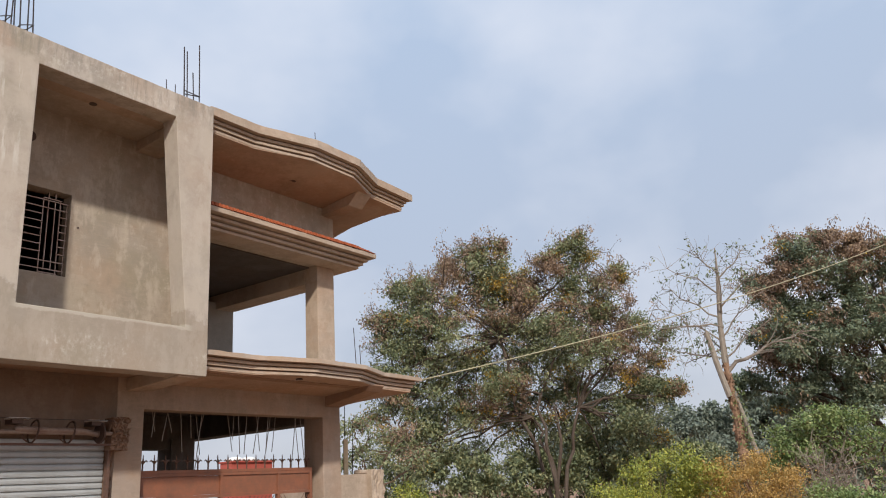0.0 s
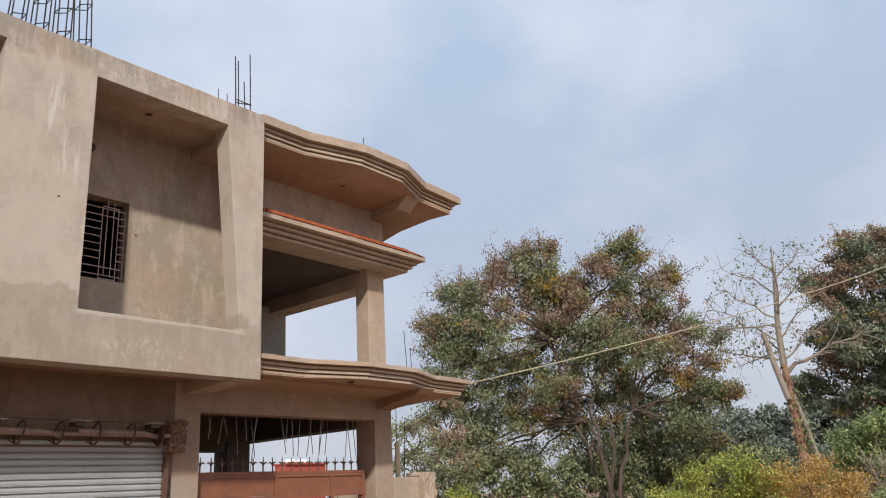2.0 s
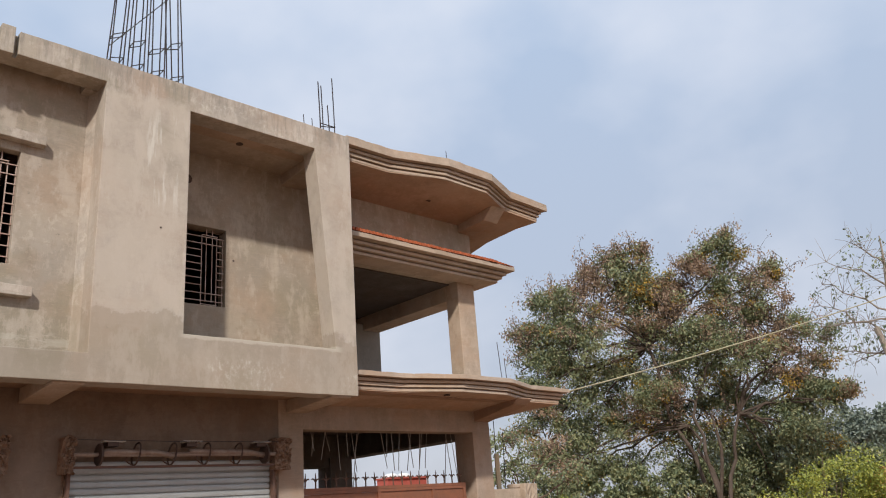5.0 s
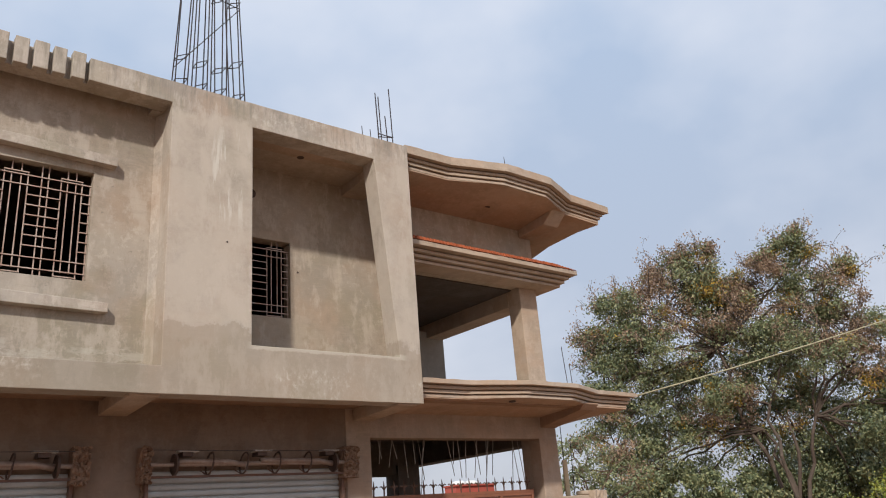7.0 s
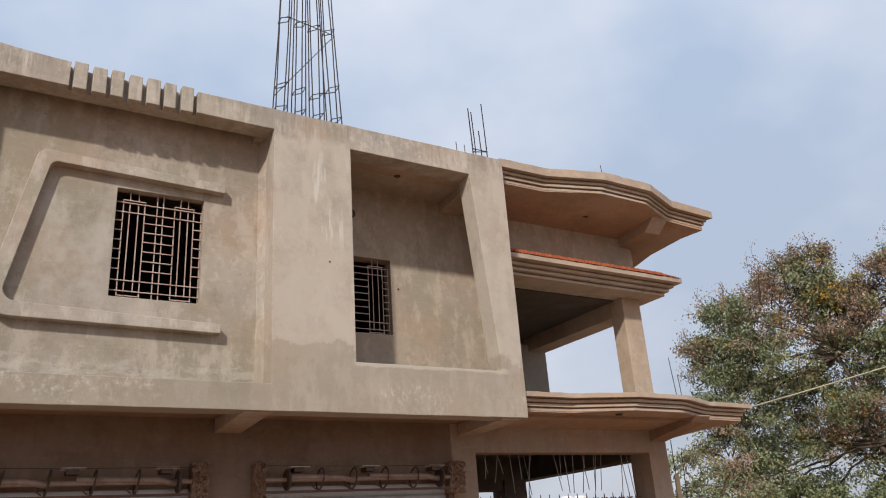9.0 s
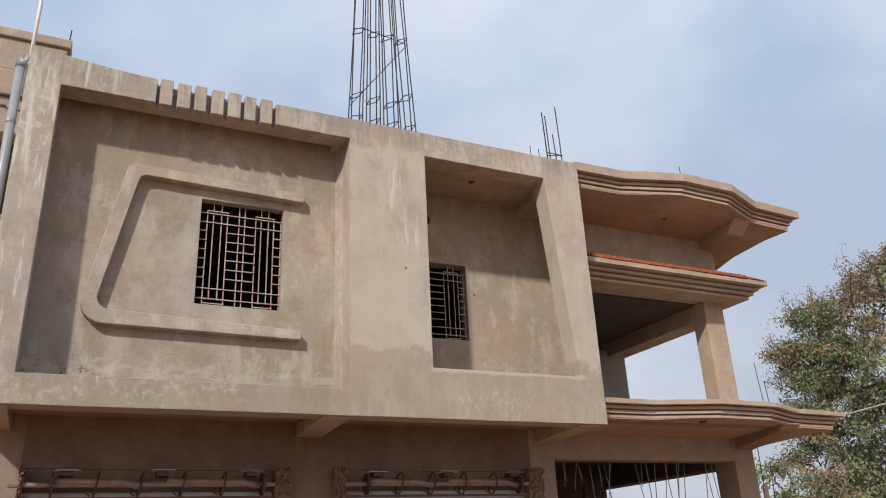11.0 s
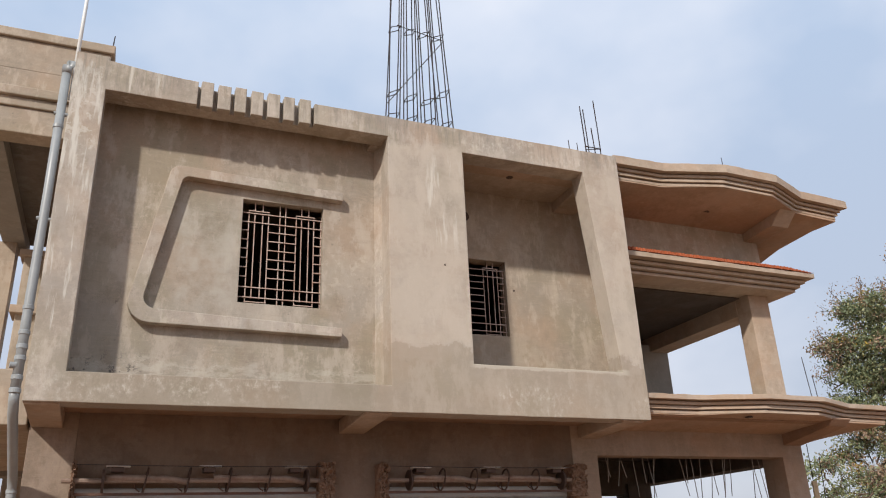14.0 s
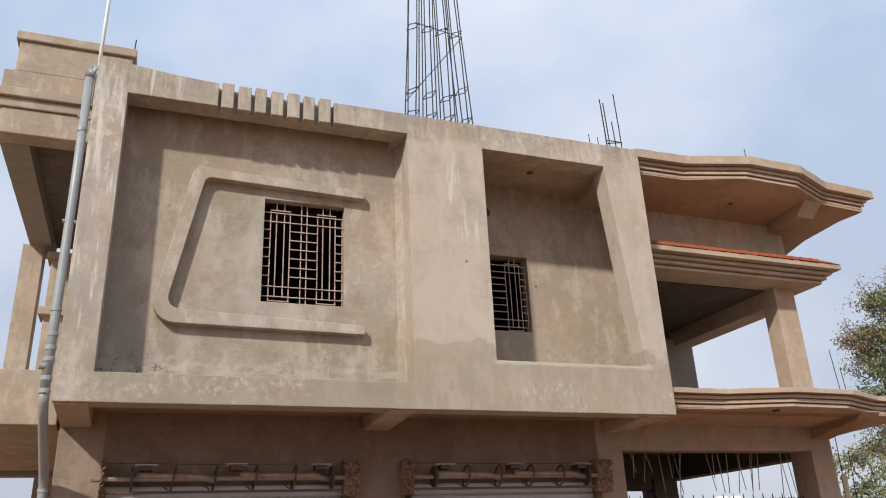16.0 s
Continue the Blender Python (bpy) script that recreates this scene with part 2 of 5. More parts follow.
        drip = maths(n, l, 'MULTIPLY', band(n, l, x, -0.32, 0.12, 0.08), band(n, l, zw, 6.5, 6.9, 0.05))
        base = mix(n, l, maths(n, l, 'MULTIPLY', maths(n, l, 'MULTIPLY', drip, runs), 0.8), base, (0.56, 0.52, 0.45))
        peel = ramp(n, l, noise_node(n, l, tc, 8.0, 12, 0.72), [(0.53, (0, 0, 0)), (0.545, (0.7, 0.7, 0.7)), (0.60, (0.9, 0.9, 0.9))])
        flaked = maths(n, l, 'MULTIPLY', band(n, l, x, -0.9, -0.5, 0.04), band(n, l, zw, 5.6, 6.9, 0.3))
        base = mix(n, l, maths(n, l, 'MULTIPLY', maths(n, l, 'MULTIPLY', flaked, peel), 0.7), base, (0.53, 0.49, 0.43))
        # the worn edge of the balcony sill
        ledge_z = maths(n, l, 'ADD', z, maths(n, l, 'MULTIPLY', wob, 0.16))
        sill_edge = maths(n, l, 'MULTIPLY', band(n, l, ledge_z, 3.645, 3.72, 0.008), band(n, l, x, 3.72, 5.85, 0.05))
        base = mix(n, l, maths(n, l, 'MULTIPLY', sill_edge, 0.7), base, (0.47, 0.42, 0.345))
        rain = ramp(n, l, noise_node(n, l, runs_map.outputs[0], 2.1, 8, 0.75), [(0.46, (0, 0, 0)), (0.62, (0.6, 0.6, 0.6))])
        crown = band(n, l, zw, 6.52, 7.2, 0.14)
        base = mix(n, l, maths(n, l, 'MULTIPLY', crown, rain), base, (0.20, 0.175, 0.145))
        lip = maths(n, l, 'MULTIPLY', band(n, l, zw, 6.47, 6.62, 0.05), band(n, l, x, 3.8, 5.6, 0.1))
        base = mix(n, l, maths(n, l, 'MULTIPLY', maths(n, l, 'MULTIPLY', lip, bloom), 0.7), base, (0.6, 0.55, 0.47))
    if grey:
        base = mix(n, l, grey, base, (0.25, 0.245, 0.235))
    l.new(base, b.inputs['Base Color'])
    h = mix(n, l, 0.35, mid, fine)
    bump(n, l, b, h, 0.42, 0.02)
    return m


def simple(name, a, c, scale=6.0, rough=0.7, metal=0.0, bumps=0.2, fine=40.0, per_object=0.0):
    """Two-tone paint, rust, wood or plastic with blotches and fine grain."""
    m, n, l, b = node_material(name, rough, metal)
    tc = n.new("ShaderNodeTexCoord").outputs['Object']
    f1, f2 = noise_node(n, l, tc, scale, 6, 0.65), noise_node(n, l, tc, fine, 4, 0.6)
    col = mix(n, l, ramp(n, l, f1, [(0.35, (0, 0, 0)), (0.68, (1, 1, 1))]), a, c)
    col = mix(n, l, 0.25, col, ramp(n, l, f2, [(0.3, a), (0.7, c)]))
    if per_object:
        oi = n.new("ShaderNodeObjectInfo").outputs['Random']
        col = mix(n, l, maths(n, l, 'MULTIPLY', oi, per_object), col, tuple(v * 0.45 for v in a))
    l.new(col, b.inputs['Base Color'])
    bump(n, l, b, f2, bumps, 0.006)
    return m


def leafy(name, stops, shine=0.5):
    """Leaves whose colour changes from leaf to leaf and from spray to spray."""
    m, n, l, b = node_material(name, shine)
    geo = n.new("ShaderNodeNewGeometry")
    tc = n.new("ShaderNodeTexCoord").outputs['Object']
    f = maths(n, l, 'ADD', maths(n, l, 'MULTIPLY', geo.outputs['Random Per Island'], 0.6),
              maths(n, l, 'MULTIPLY', noise_node(n, l, tc, 0.7, 3, 0.6), 0.5))
    col = ramp(n, l, f, stops)
    l.new(col, b.inputs['Base Color'])
    tr = n.new("ShaderNodeBsdfTranslucent")
    l.new(col, tr.inputs[0])
    mx = n.new("ShaderNodeMixShader")
    mx.inputs[0].default_value = 0.22
    l.new(b.outputs[0], mx.inputs[1])
    l.new(tr.outputs[0], mx.inputs[2])
    l.new(mx.outputs[0], n["Material Output"].inputs[0])
    return m


M_FRONT = plaster("front_plaster", (0.348, 0.296, 0.243), True)
M_WALL = plaster("wall_plaster", (0.355, 0.285, 0.213), False, 0.1)
# overhang shade is put into the next two wall colours, the pier's less
M_LOWER_SHADE = plaster("shaded_lower_plaster", (0.176, 0.125, 0.090), worn=0.4)
M_PIER_SHADE = plaster("half_shaded_pier_plaster", (0.245, 0.184, 0.138), worn=0.6)
M_HALL = plaster("hall_plaster", (0.318, 0.242, 0.184), worn=0.4)
# indoor shade is put into these two colours, for rooms and veranda ceiling
M_INNER_SHADE = plaster("shaded_inner_plaster", (0.115, 0.095, 0.078))
M_CEILING_SHADE = plaster("shaded_ceiling_concrete", (0.070, 0.055, 0.045), worn=0.3)
M_BAY = plaster("bay_plaster", (0.306, 0.257, 0.204), False, 0.0, True)
# the same plaster darkened: shade from below the overhang is in the colour
M_UNDER_SHADE = plaster("shaded_soffit_plaster", (0.275, 0.18, 0.12), worn=0.3)
# warmer plaster: light bounced off the red soil is put into the colour
M_SOFFIT_BOUNCE = plaster("bounce_lit_soffit_plaster", (0.372, 0.265, 0.19), worn=0.25)
M_SLAB = plaster("canopy_plaster", (0.375, 0.292, 0.222), worn=0.3)
M_BARE = plaster("grey_plaster", (0.27, 0.235, 0.19), False, 0.5)
M_TILE = simple("clay_tile", (0.46, 0.11, 0.035), (0.30, 0.075, 0.03), 9, 0.75, per_object=0.5)
M_STEEL = simple("rebar_steel", (0.03, 0.034, 0.045), (0.07, 0.045, 0.035), 12, 0.6, 0.4)
M_GRILLE = simple("grille_paint", (0.47, 0.39, 0.33), (0.28, 0.15, 0.10), 9, 0.5, 0.0)
M_SHUTTER = simple("shutter_steel", (0.42, 0.43, 0.425), (0.34, 0.345, 0.335), 5, 0.5, 0.05, 0.1, per_object=0.12)
M_TIE = simple("tie_wire", (0.36, 0.33, 0.30), (0.21, 0.18, 0.155), 12, 0.6, 0.2)
M_RUST = simple("rusty_steel", (0.17, 0.085, 0.055), (0.09, 0.06, 0.05), 10, 0.8, 0.25, 0.4)
M_DARK = simple("greasy_steel", (0.06, 0.042, 0.035), (0.11, 0.066, 0.048), 8, 0.6, 0.4, 0.2)
M_PIPE = simple("worn_pipe", (0.33, 0.26, 0.21), (0.19, 0.115, 0.085), 7, 0.6, 0.2, 0.3)
M_PLATE = simple("hood_sheet", (0.52, 0.49, 0.45), (0.36, 0.31, 0.27), 6, 0.6, 0.0, 0.1)
M_BRICK = simple("broken_masonry", (0.17, 0.09, 0.055), (0.28, 0.19, 0.13), 22, 0.95, 0.0, 0.9)
M_GATE = simple("red_oxide_paint", (0.275, 0.10, 0.05), (0.17, 0.075, 0.045), 5, 0.6, 0.0, 0.15)
M_PVC = simple("grey_pvc", (0.30, 0.315, 0.315), (0.24, 0.25, 0.25), 4, 0.4, 0.0, 0.05)
M_PVCW = simple("white_pvc", (0.72, 0.72, 0.7), (0.6, 0.6, 0.58), 4, 0.4, 0.0, 0.05)
M_WOOD = simple("weathered_plank", (0.58, 0.45, 0.29), (0.44, 0.33, 0.20), 7, 0.85, 0.0, 0.4)
M_CABLE = simple("cable_sheath", (0.40, 0.36, 0.22), (0.28, 0.25, 0.17), 6, 0.7)
M_BARK = simple("bark", (0.15, 0.10, 0.065), (0.09, 0.065, 0.045), 5, 0.95, 0.0, 0.9, 25)
M_PALEBARK = simple("pale_bark", (0.31, 0.265, 0.215), (0.18, 0.14, 0.11), 4, 0.9, 0.0, 0.6, 25)
M_STEM = simple("brown_stem", (0.105, 0.074, 0.054), (0.06, 0.046, 0.036), 5, 0.9, 0.0, 0.8, 25)
M_RAWBARK = simple("peeling_bark", (0.17, 0.085, 0.05), (0.33, 0.21, 0.13), 5, 0.9, 0.0, 0.8, 18)
M_SOIL = simple("red_soil", (0.295, 0.165, 0.094), (0.23, 0.13, 0.075), 0.6, 0.97, 0.0, 0.6, 9)
M_REDWALL = simple("red_sheet", (0.42, 0.085, 0.06), (0.35, 0.075, 0.05), 3, 0.6)
M_WHITE = simple("white_tank", (0.75, 0.75, 0.73), (0.62, 0.62, 0.6), 3, 0.6)
M_LEAF = leafy("leaf_green", [(0.15, (0.090, 0.124, 0.074)), (0.45, (0.190, 0.228, 0.120)), (0.72, (0.310, 0.320, 0.160)), (0.95, (0.385, 0.335, 0.170))])
M_LEAFB = leafy("leaf_blue_green", [(0.2, (0.100, 0.142, 0.096)), (0.5, (0.175, 0.218, 0.136)), (0.9, (0.280, 0.295, 0.172))])
M_POD = leafy("seed_pods", [(0.2, (0.19, 0.135, 0.10)), (0.55, (0.31, 0.21, 0.145)), (0.9, (0.42, 0.295, 0.175))], 0.8)
M_FLOWER = leafy("yellow_spray", [(0.2, (0.32, 0.19, 0.035)), (0.8, (0.45, 0.30, 0.05))], 0.8)
M_BUSH = leafy("bush_leaf", [(0.2, (0.165, 0.205, 0.040)), (0.5, (0.290, 0.325, 0.060)), (0.9, (0.500, 0.460, 0.085))])
M_BUSHO = leafy("bush_orange", [(0.2, (0.30, 0.20, 0.06)), (0.6, (0.50, 0.30, 0.085)), (0.9, (0.60, 0.43, 0.15))])
M_FRESH = leafy("fresh_leaf", [(0.2, (0.114, 0.181, 0.060)), (0.6, (0.228, 0.296, 0.100)), (0.9, (0.342, 0.361, 0.158))])
# haze of the distance is put into these paler, greyer leaf colours
M_FAR = leafy("hazy_leaf", [(0.2, (0.14, 0.175, 0.135)), (0.6, (0.19, 0.225, 0.17)), (0.9, (0.24, 0.255, 0.20))])


# ---- mesh helpers ----
def link(name, mesh, material, parent=None, label=""):
    ob = new(name, mesh)
    if material:
        mesh.materials.append(material)
    if parent:
        ob.parent = parent
    return tagged(ob, label)


def part(name, bm, material, parent=None, label="", bevel=0.0, smooth=False):
    """Links a bmesh as one mesh object."""
    mesh = bpy.data.meshes.new(name)
    bmesh.ops.recalc_face_normals(bm, faces=bm.faces)
    if smooth:
        for f in bm.faces:
            f.smooth = True
    bm.to_mesh(mesh)
    bm.free()
    ob = link(name, mesh, material, parent, label)
    if bevel:
        mod = ob.modifiers.new("edge", 'BEVEL')
        mod.width, mod.segments, mod.limit_method = bevel, 2, 'ANGLE'
    return ob


def thing(name, label, category, place=(0, 0, 0), group="", kind=""):
    ob = new(name)
    ob.location = place
    ob.empty_display_size = 0.2
    return tagged(ob, label, category, group, kind)


def box(bm, x0, x1, y0, y1, z0, z1):
    v = [bm.verts.new((x, y, z)) for z in (z0, z1) for x, y in ((x0, y0), (x1, y0), (x1, y1), (x0, y1))]
    for f in ((0, 3, 2, 1), (4, 5, 6, 7), (0, 1, 5, 4), (1, 2, 6, 5), (2, 3, 7, 6), (3, 0, 4, 7)):
        bm.faces.new([v[i] for i in f])
    return v


def one_box(*a):
    bm = bmesh.new()
    box(bm, *a)
    return bm


def grid_solid(xs, ys, zs, solid, merge=True):
    """A solid of box cells with no inner faces; solid(i, j, k) says which cells are filled."""
    bm, seen = bmesh.new(), {}
    size = (len(xs) - 1, len(ys) - 1, len(zs) - 1)

    def full(c):
        return all(0 <= a < s for a, s in zip(c, size)) and solid(*c)

    def vert(i, j, k):
        if (i, j, k) not in seen:
            seen[i, j, k] = bm.verts.new((xs[i], ys[j], zs[k]))
        return seen[i, j, k]

    for i in range(size[0]):
        for j in range(size[1]):
            for k in range(size[2]):
                if not full((i, j, k)):
                    continue
                for axis in range(3):
                    for side in (0, 1):
                        c = [i, j, k]
                        c[axis] += 1 if side else -1
                        if full(tuple(c)):
                            continue
                        u, w = (axis + 1) % 3, (axis + 2) % 3
                        quad = []
                        for du, dw in ((0, 0), (1, 0), (1, 1), (0, 1)):
                            p = [i, j, k]
                            p[axis] += side
                            p[u] += du
                            p[w] += dw
                            quad.append(vert(*p))
                        bm.faces.new(quad)
    if merge:
        bmesh.ops.dissolve_limit(bm, angle_limit=0.01, verts=bm.verts, edges=bm.edges)
    return bm


def finer(values, step):
    """The sorted values with more between them, at most step apart."""
    out = []
    for a, b in zip(values, values[1:]):
        n = max(1, math.ceil((b - a) / step))
        out += [a + (b - a) * i / n for i in range(n)]
    return out + [values[-1]]


def weather(bm, edge=0.006, face=0.0015):
    """Hand-laid plaster: corners wander by edge metres, faces by less."""
    bm.normal_update()
    moved = []
    for v in bm.verts:
        normals = [f.normal for f in v.link_faces]
        sharp = any(normals[0].dot(k) < 0.5 for k in normals[1:])
        amount = edge if sharp else face
        moved.append((v, noise.noise_vector(v.co * 3.1) * amount + noise.noise_vector(v.co * 9.0) * amount * 0.7))
    for v, d in moved:
        v.co += d
    return bm


def ragged_slab(bm, outline, z0, z1, step=0.12, jitter=0.006):
    """A slab whose top edge is a little uneven."""
    pts = []
    for i, p in enumerate(outline):
        q = outline[(i + 1) % len(outline)]
        n = max(1, int((Vector(q) - Vector(p)).length / step)) if 1 <= i <= 7 else 1
        pts += [(p[0] + (q[0] - p[0]) * k / n, p[1] + (q[1] - p[1]) * k / n) for k in range(n)]
    low = [bm.verts.new((x, y, z0)) for x, y in pts]
    top = [bm.verts.new((x + jitter * noise.noise(Vector((x, y, 3)) * 6), y + jitter * noise.noise(Vector((x, y, 7)) * 6), z1 + 1.6 * jitter * noise.noise(Vector((x, y, 1)) * 5))) for x, y in pts]
    bm.faces.new(low[::-1])
    bmesh.ops.triangulate(bm, faces=[bm.faces.new(top)])
    for a in range(len(pts)):
        b = (a + 1) % len(pts)
        bm.faces.new((low[a], low[b], top[b], top[a]))


def prism(bm, outline, z0, z1):
    """A flat slab with the given outline in plan."""
    low = [bm.verts.new((x, y, z0)) for x, y in outline]
    top = [bm.verts.new((x, y, z1)) for x, y in outline]
    bm.faces.new(low[::-1])
    bm.faces.new(top)
    for a in range(len(outline)):
        b = (a + 1) % len(outline)
        bm.faces.new((low[a], low[b], top[b], top[a]))


def inset(outline, d, slide):
    """The outline (anticlockwise) moved inwards by d; the corners in slide move only the way given there."""
    out = []
    for i, p in enumerate(outline):
        if i in slide:
            out.append((p[0] + slide[i][0] * d, p[1] + slide[i][1] * d))
            continue
        a, c = Vector(outline[i - 1]), Vector(outline[(i + 1) % len(outline)])
        p = Vector(p)
        n1, n2 = (p - a).normalized(), (c - p).normalized()
        n1, n2 = Vector((-n1.y, n1.x)), Vector((-n2.y, n2.x))
        h = (n1 + n2).normalized()
        out.append(tuple(p + h * d / max(0.4, h.dot(n1))))
    return out


def tube(bm, pts, radii, sides=6, cap=True):
    pts = [Vector(p) for p in pts]
    if isinstance(radii, (int, float)):
        radii = [radii] * len(pts)
    rings = []
    ref = Vector((0.31, 0.2, 1)) if abs((pts[-1] - pts[0]).normalized().z) < 0.9 else Vector((1, 0.13, 0))
    for i, p in enumerate(pts):
        d = (pts[min(i + 1, len(pts) - 1)] - pts[max(i - 1, 0)]).normalized()
        u = d.cross(ref).normalized()
        w = d.cross(u)
        rings.append([bm.verts.new(p + radii[i] * (u * math.cos(a) + w * math.sin(a)))
                      for a in (2 * math.pi * s / sides for s in range(sides))])
    for r0, r1 in zip(rings, rings[1:]):
        for s in range(sides):
            bm.faces.new((r0[s], r0[(s + 1) % sides], r1[(s + 1) % sides], r1[s]))
    if cap:
        bm.faces.new(rings[0][::-1])
        bm.faces.new(rings[-1])


def one_tube(pts, radii, sides=6):
    bm = bmesh.new()
    tube(bm, pts, radii, sides)
    return bm


# ---- ground ----
def ground_mesh():
    bm = bmesh.new()
    steps = [-1500, -400, -120, -50, -25, -12, -6, 0, 4, 8, 12, 18, 26, 40, 70, 130, 400, 1500]
    vs = [[bm.verts.new((x, y, 0.10 * noise.noise(Vector((x, y, 0)) * 0.11) if abs(x) < 100 and not (-3 < x < 14 and 5 < y < 16) else 0)) for y in steps] for x in steps]
    for i in range(len(steps) - 1):
        for j in range(len(steps) - 1):
            bm.faces.new((vs[i][j], vs[i + 1][j], vs[i + 1][j + 1], vs[i][j + 1]))
    return bm


tagged(part("ground", ground_mesh(), M_SOIL), "bare reddish-brown soil round the unfinished house", "ground", kind="structure")

# ---- the house ----
FRONT, WALL, DEEP = 8.0, 9.1, 12.9
house = thing("house", "unfinished two-storey house in bare brown cement plaster", "house", (0, 0, 0))


def front_frame():
    """The thick frame round the two recessed bays of the upper storey."""
    xs = finer([-0.8, -0.47, 0.48, 1.82, 2.74, 3.74, 5.6, 6.1], 0.16)
    ys = [FRONT, FRONT + 0.1, FRONT + 0.28]
    zs = finer([3.1, 3.39, 3.68, 6.42, 6.48, 6.76, 6.9], 0.2)

    def solid(i, j, k):
        x, z = (xs[i] + xs[i + 1]) / 2, (zs[k] + zs[k + 1]) / 2
        if z > 6.76:
            return x < -0.47
        if -0.47 < x < 2.74 and 3.39 < z < 6.48:
            return False
        if 3.74 < x < 5.6 and 3.68 < z < 6.42:
            return False
        return not (0.48 < x < 1.82 and z > 6.48 and j == 0)

    bm = grid_solid(xs, ys, zs, solid, False)
    for v in bm.verts:
        f = (v.co.z - 3.68) / 2.74
        lean = 5.768 - 0.25 * max(0.0, min(1.0, f)) - 5.6
        if 3.8 < v.co.x < 6.05:
            v.co.x += lean * (1 - abs(v.co.x - 5.6) / (1.86 if v.co.x < 5.6 else 0.5))
        if 6.7 < v.co.z < 6.83 and -0.48 < v.co.x < 0.49:
            v.co.z += 0.02 + 0.075 * ((0.48 - v.co.x) / 0.95) ** 1.6 if v.co.x < 0.48 else 0.0
    return weather(bm, 0.0035, 0.0012)


part("front_frame", front_frame(), M_FRONT, house, "brown plaster frame with white salt stains", bevel=0.007)


def pier():
    """The wide pier between the bays and the short return walls behind the frame."""
    bm = bmesh.new()
    box(bm, 2.742, 3.738, FRONT + 0.28, WALL, 3.21, 6.6)
    for v in bm.verts:
        if v.co.y > 9 and v.co.x < 3:
            v.co.x = 2.47
    return bm


part("pier", pier(), M_FRONT, house)
part("end_wall", one_box(-0.79, -0.5, FRONT + 0.28, WALL, 3.2, 6.7), M_WALL, house)
part("end_wall", one_box(6.34, 6.40, FRONT + 0.5, WALL, 3.48, 6.41), M_WALL, house)
# the toothed stretch of the coping beam
for i in range(7):
    x = 0.515 + i * 0.1875
    part("coping_block", one_box(x, x + 0.135 + 0.008 * math.sin(i * 2.1), FRONT - 0.012, FRONT + 0.104, 6.465, 6.785 + 0.006 * math.cos(i * 3.3)), M_FRONT, house, bevel=0.008)
part("coping_bed", one_box(-0.5, 2.74, FRONT + 0.28, 8.55, 6.62, 6.70), M_WALL, house)
part("beam_end", one_box(2.60, 2.741, FRONT + 0.28, 8.432, 6.475, 6.62), M_FRONT, house)
part("balcony_ceiling", one_box(3.738, 6.10, FRONT + 0.28, 8.56, 6.47, 6.69), M_SOFFIT_BOUNCE, house)


def wall_with_openings(x0, x1, y0, y1, z0, z1, holes):
    xs = sorted({x0, x1, *(h[0] for h in holes), *(h[1] for h in holes)})
    zs = sorted({z0, z1, *(h[2] for h in holes), *(h[3] for h in holes)})

    def solid(i, j, k):
        x, z = (xs[i] + xs[i + 1]) / 2, (zs[k] + zs[k + 1]) / 2
        return not any(h[0] < x < h[1] and h[2] < z < h[3] for h in holes)

    return grid_solid(xs, [y0, y1], zs, solid)


BAY = 8.43
WIN1, WIN2 = (1.11, 2.055, 4.335, 5.59), (3.86, 4.81, 4.37, 5.44)
part("bay_wall", wall_with_openings(-0.5, 2.742, BAY, BAY + 0.12, 3.21, 6.62, [WIN1]), M_BAY, house, "plastered bay wall with a grilled window", bevel=0.006)
part("balcony_wall", wall_with_openings(3.2, 6.44, WALL, WALL + 0.2, 3.3, 6.62, [WIN2]), M_WALL, house, bevel=0.006)
part("upper_wall", one_box(6.44, 9.53, WALL, WALL + 0.2, 5.36, 6.6), M_WALL, house)
# one wall in three tones; overhang shade is painted into pier and shop wall
part("end_pier", one_box(-0.8, -0.346, WALL, WALL + 0.25, 0, 3.21), M_PIER_SHADE, house, bevel=0.006)
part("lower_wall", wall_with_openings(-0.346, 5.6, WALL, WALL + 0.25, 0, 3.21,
     [(-0.31, 2.19, -1, 2.42), (3.0, 5.45, -1, 2.42)]), M_LOWER_SHADE, house, bevel=0.006)
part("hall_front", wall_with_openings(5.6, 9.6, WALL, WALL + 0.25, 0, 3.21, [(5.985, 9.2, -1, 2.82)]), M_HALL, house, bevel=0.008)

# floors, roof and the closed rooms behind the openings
# slab underside in the darkened plaster, its shade painted in
part("first_floor_slab", one_box(-0.79, 9.53, FRONT + 0.28, DEEP, 3.2, 3.34), M_UNDER_SHADE, house)
part("roof_slab", one_box(-0.79, 9.53, 8.56, DEEP, 6.47, 6.69), M_SLAB, house)
part("ground_slab", one_box(-0.9, 9.7, WALL + 0.02, DEEP + 0.1, -0.2, 0.06), M_INNER_SHADE, house)
# inner walls in plaster darkened to imitate the rooms' shade
part("back_wall", one_box(-0.79, 5.95, DEEP - 0.2, DEEP, 0.05, 6.47), M_INNER_SHADE, house)
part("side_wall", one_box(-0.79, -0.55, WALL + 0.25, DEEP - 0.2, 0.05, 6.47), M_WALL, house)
part("inner_wall", one_box(5.72, 5.95, WALL + 0.25, DEEP, 0.05, 3.2), M_INNER_SHADE, house)
part("inner_wall", one_box(5.85, 6.08, WALL + 0.2, DEEP, 3.34, 6.47), M_INNER_SHADE, house)
part("inner_wall", one_box(2.6, 2.8, WALL + 0.25, DEEP - 0.2, 0.05, 6.47), M_INNER_SHADE, house)

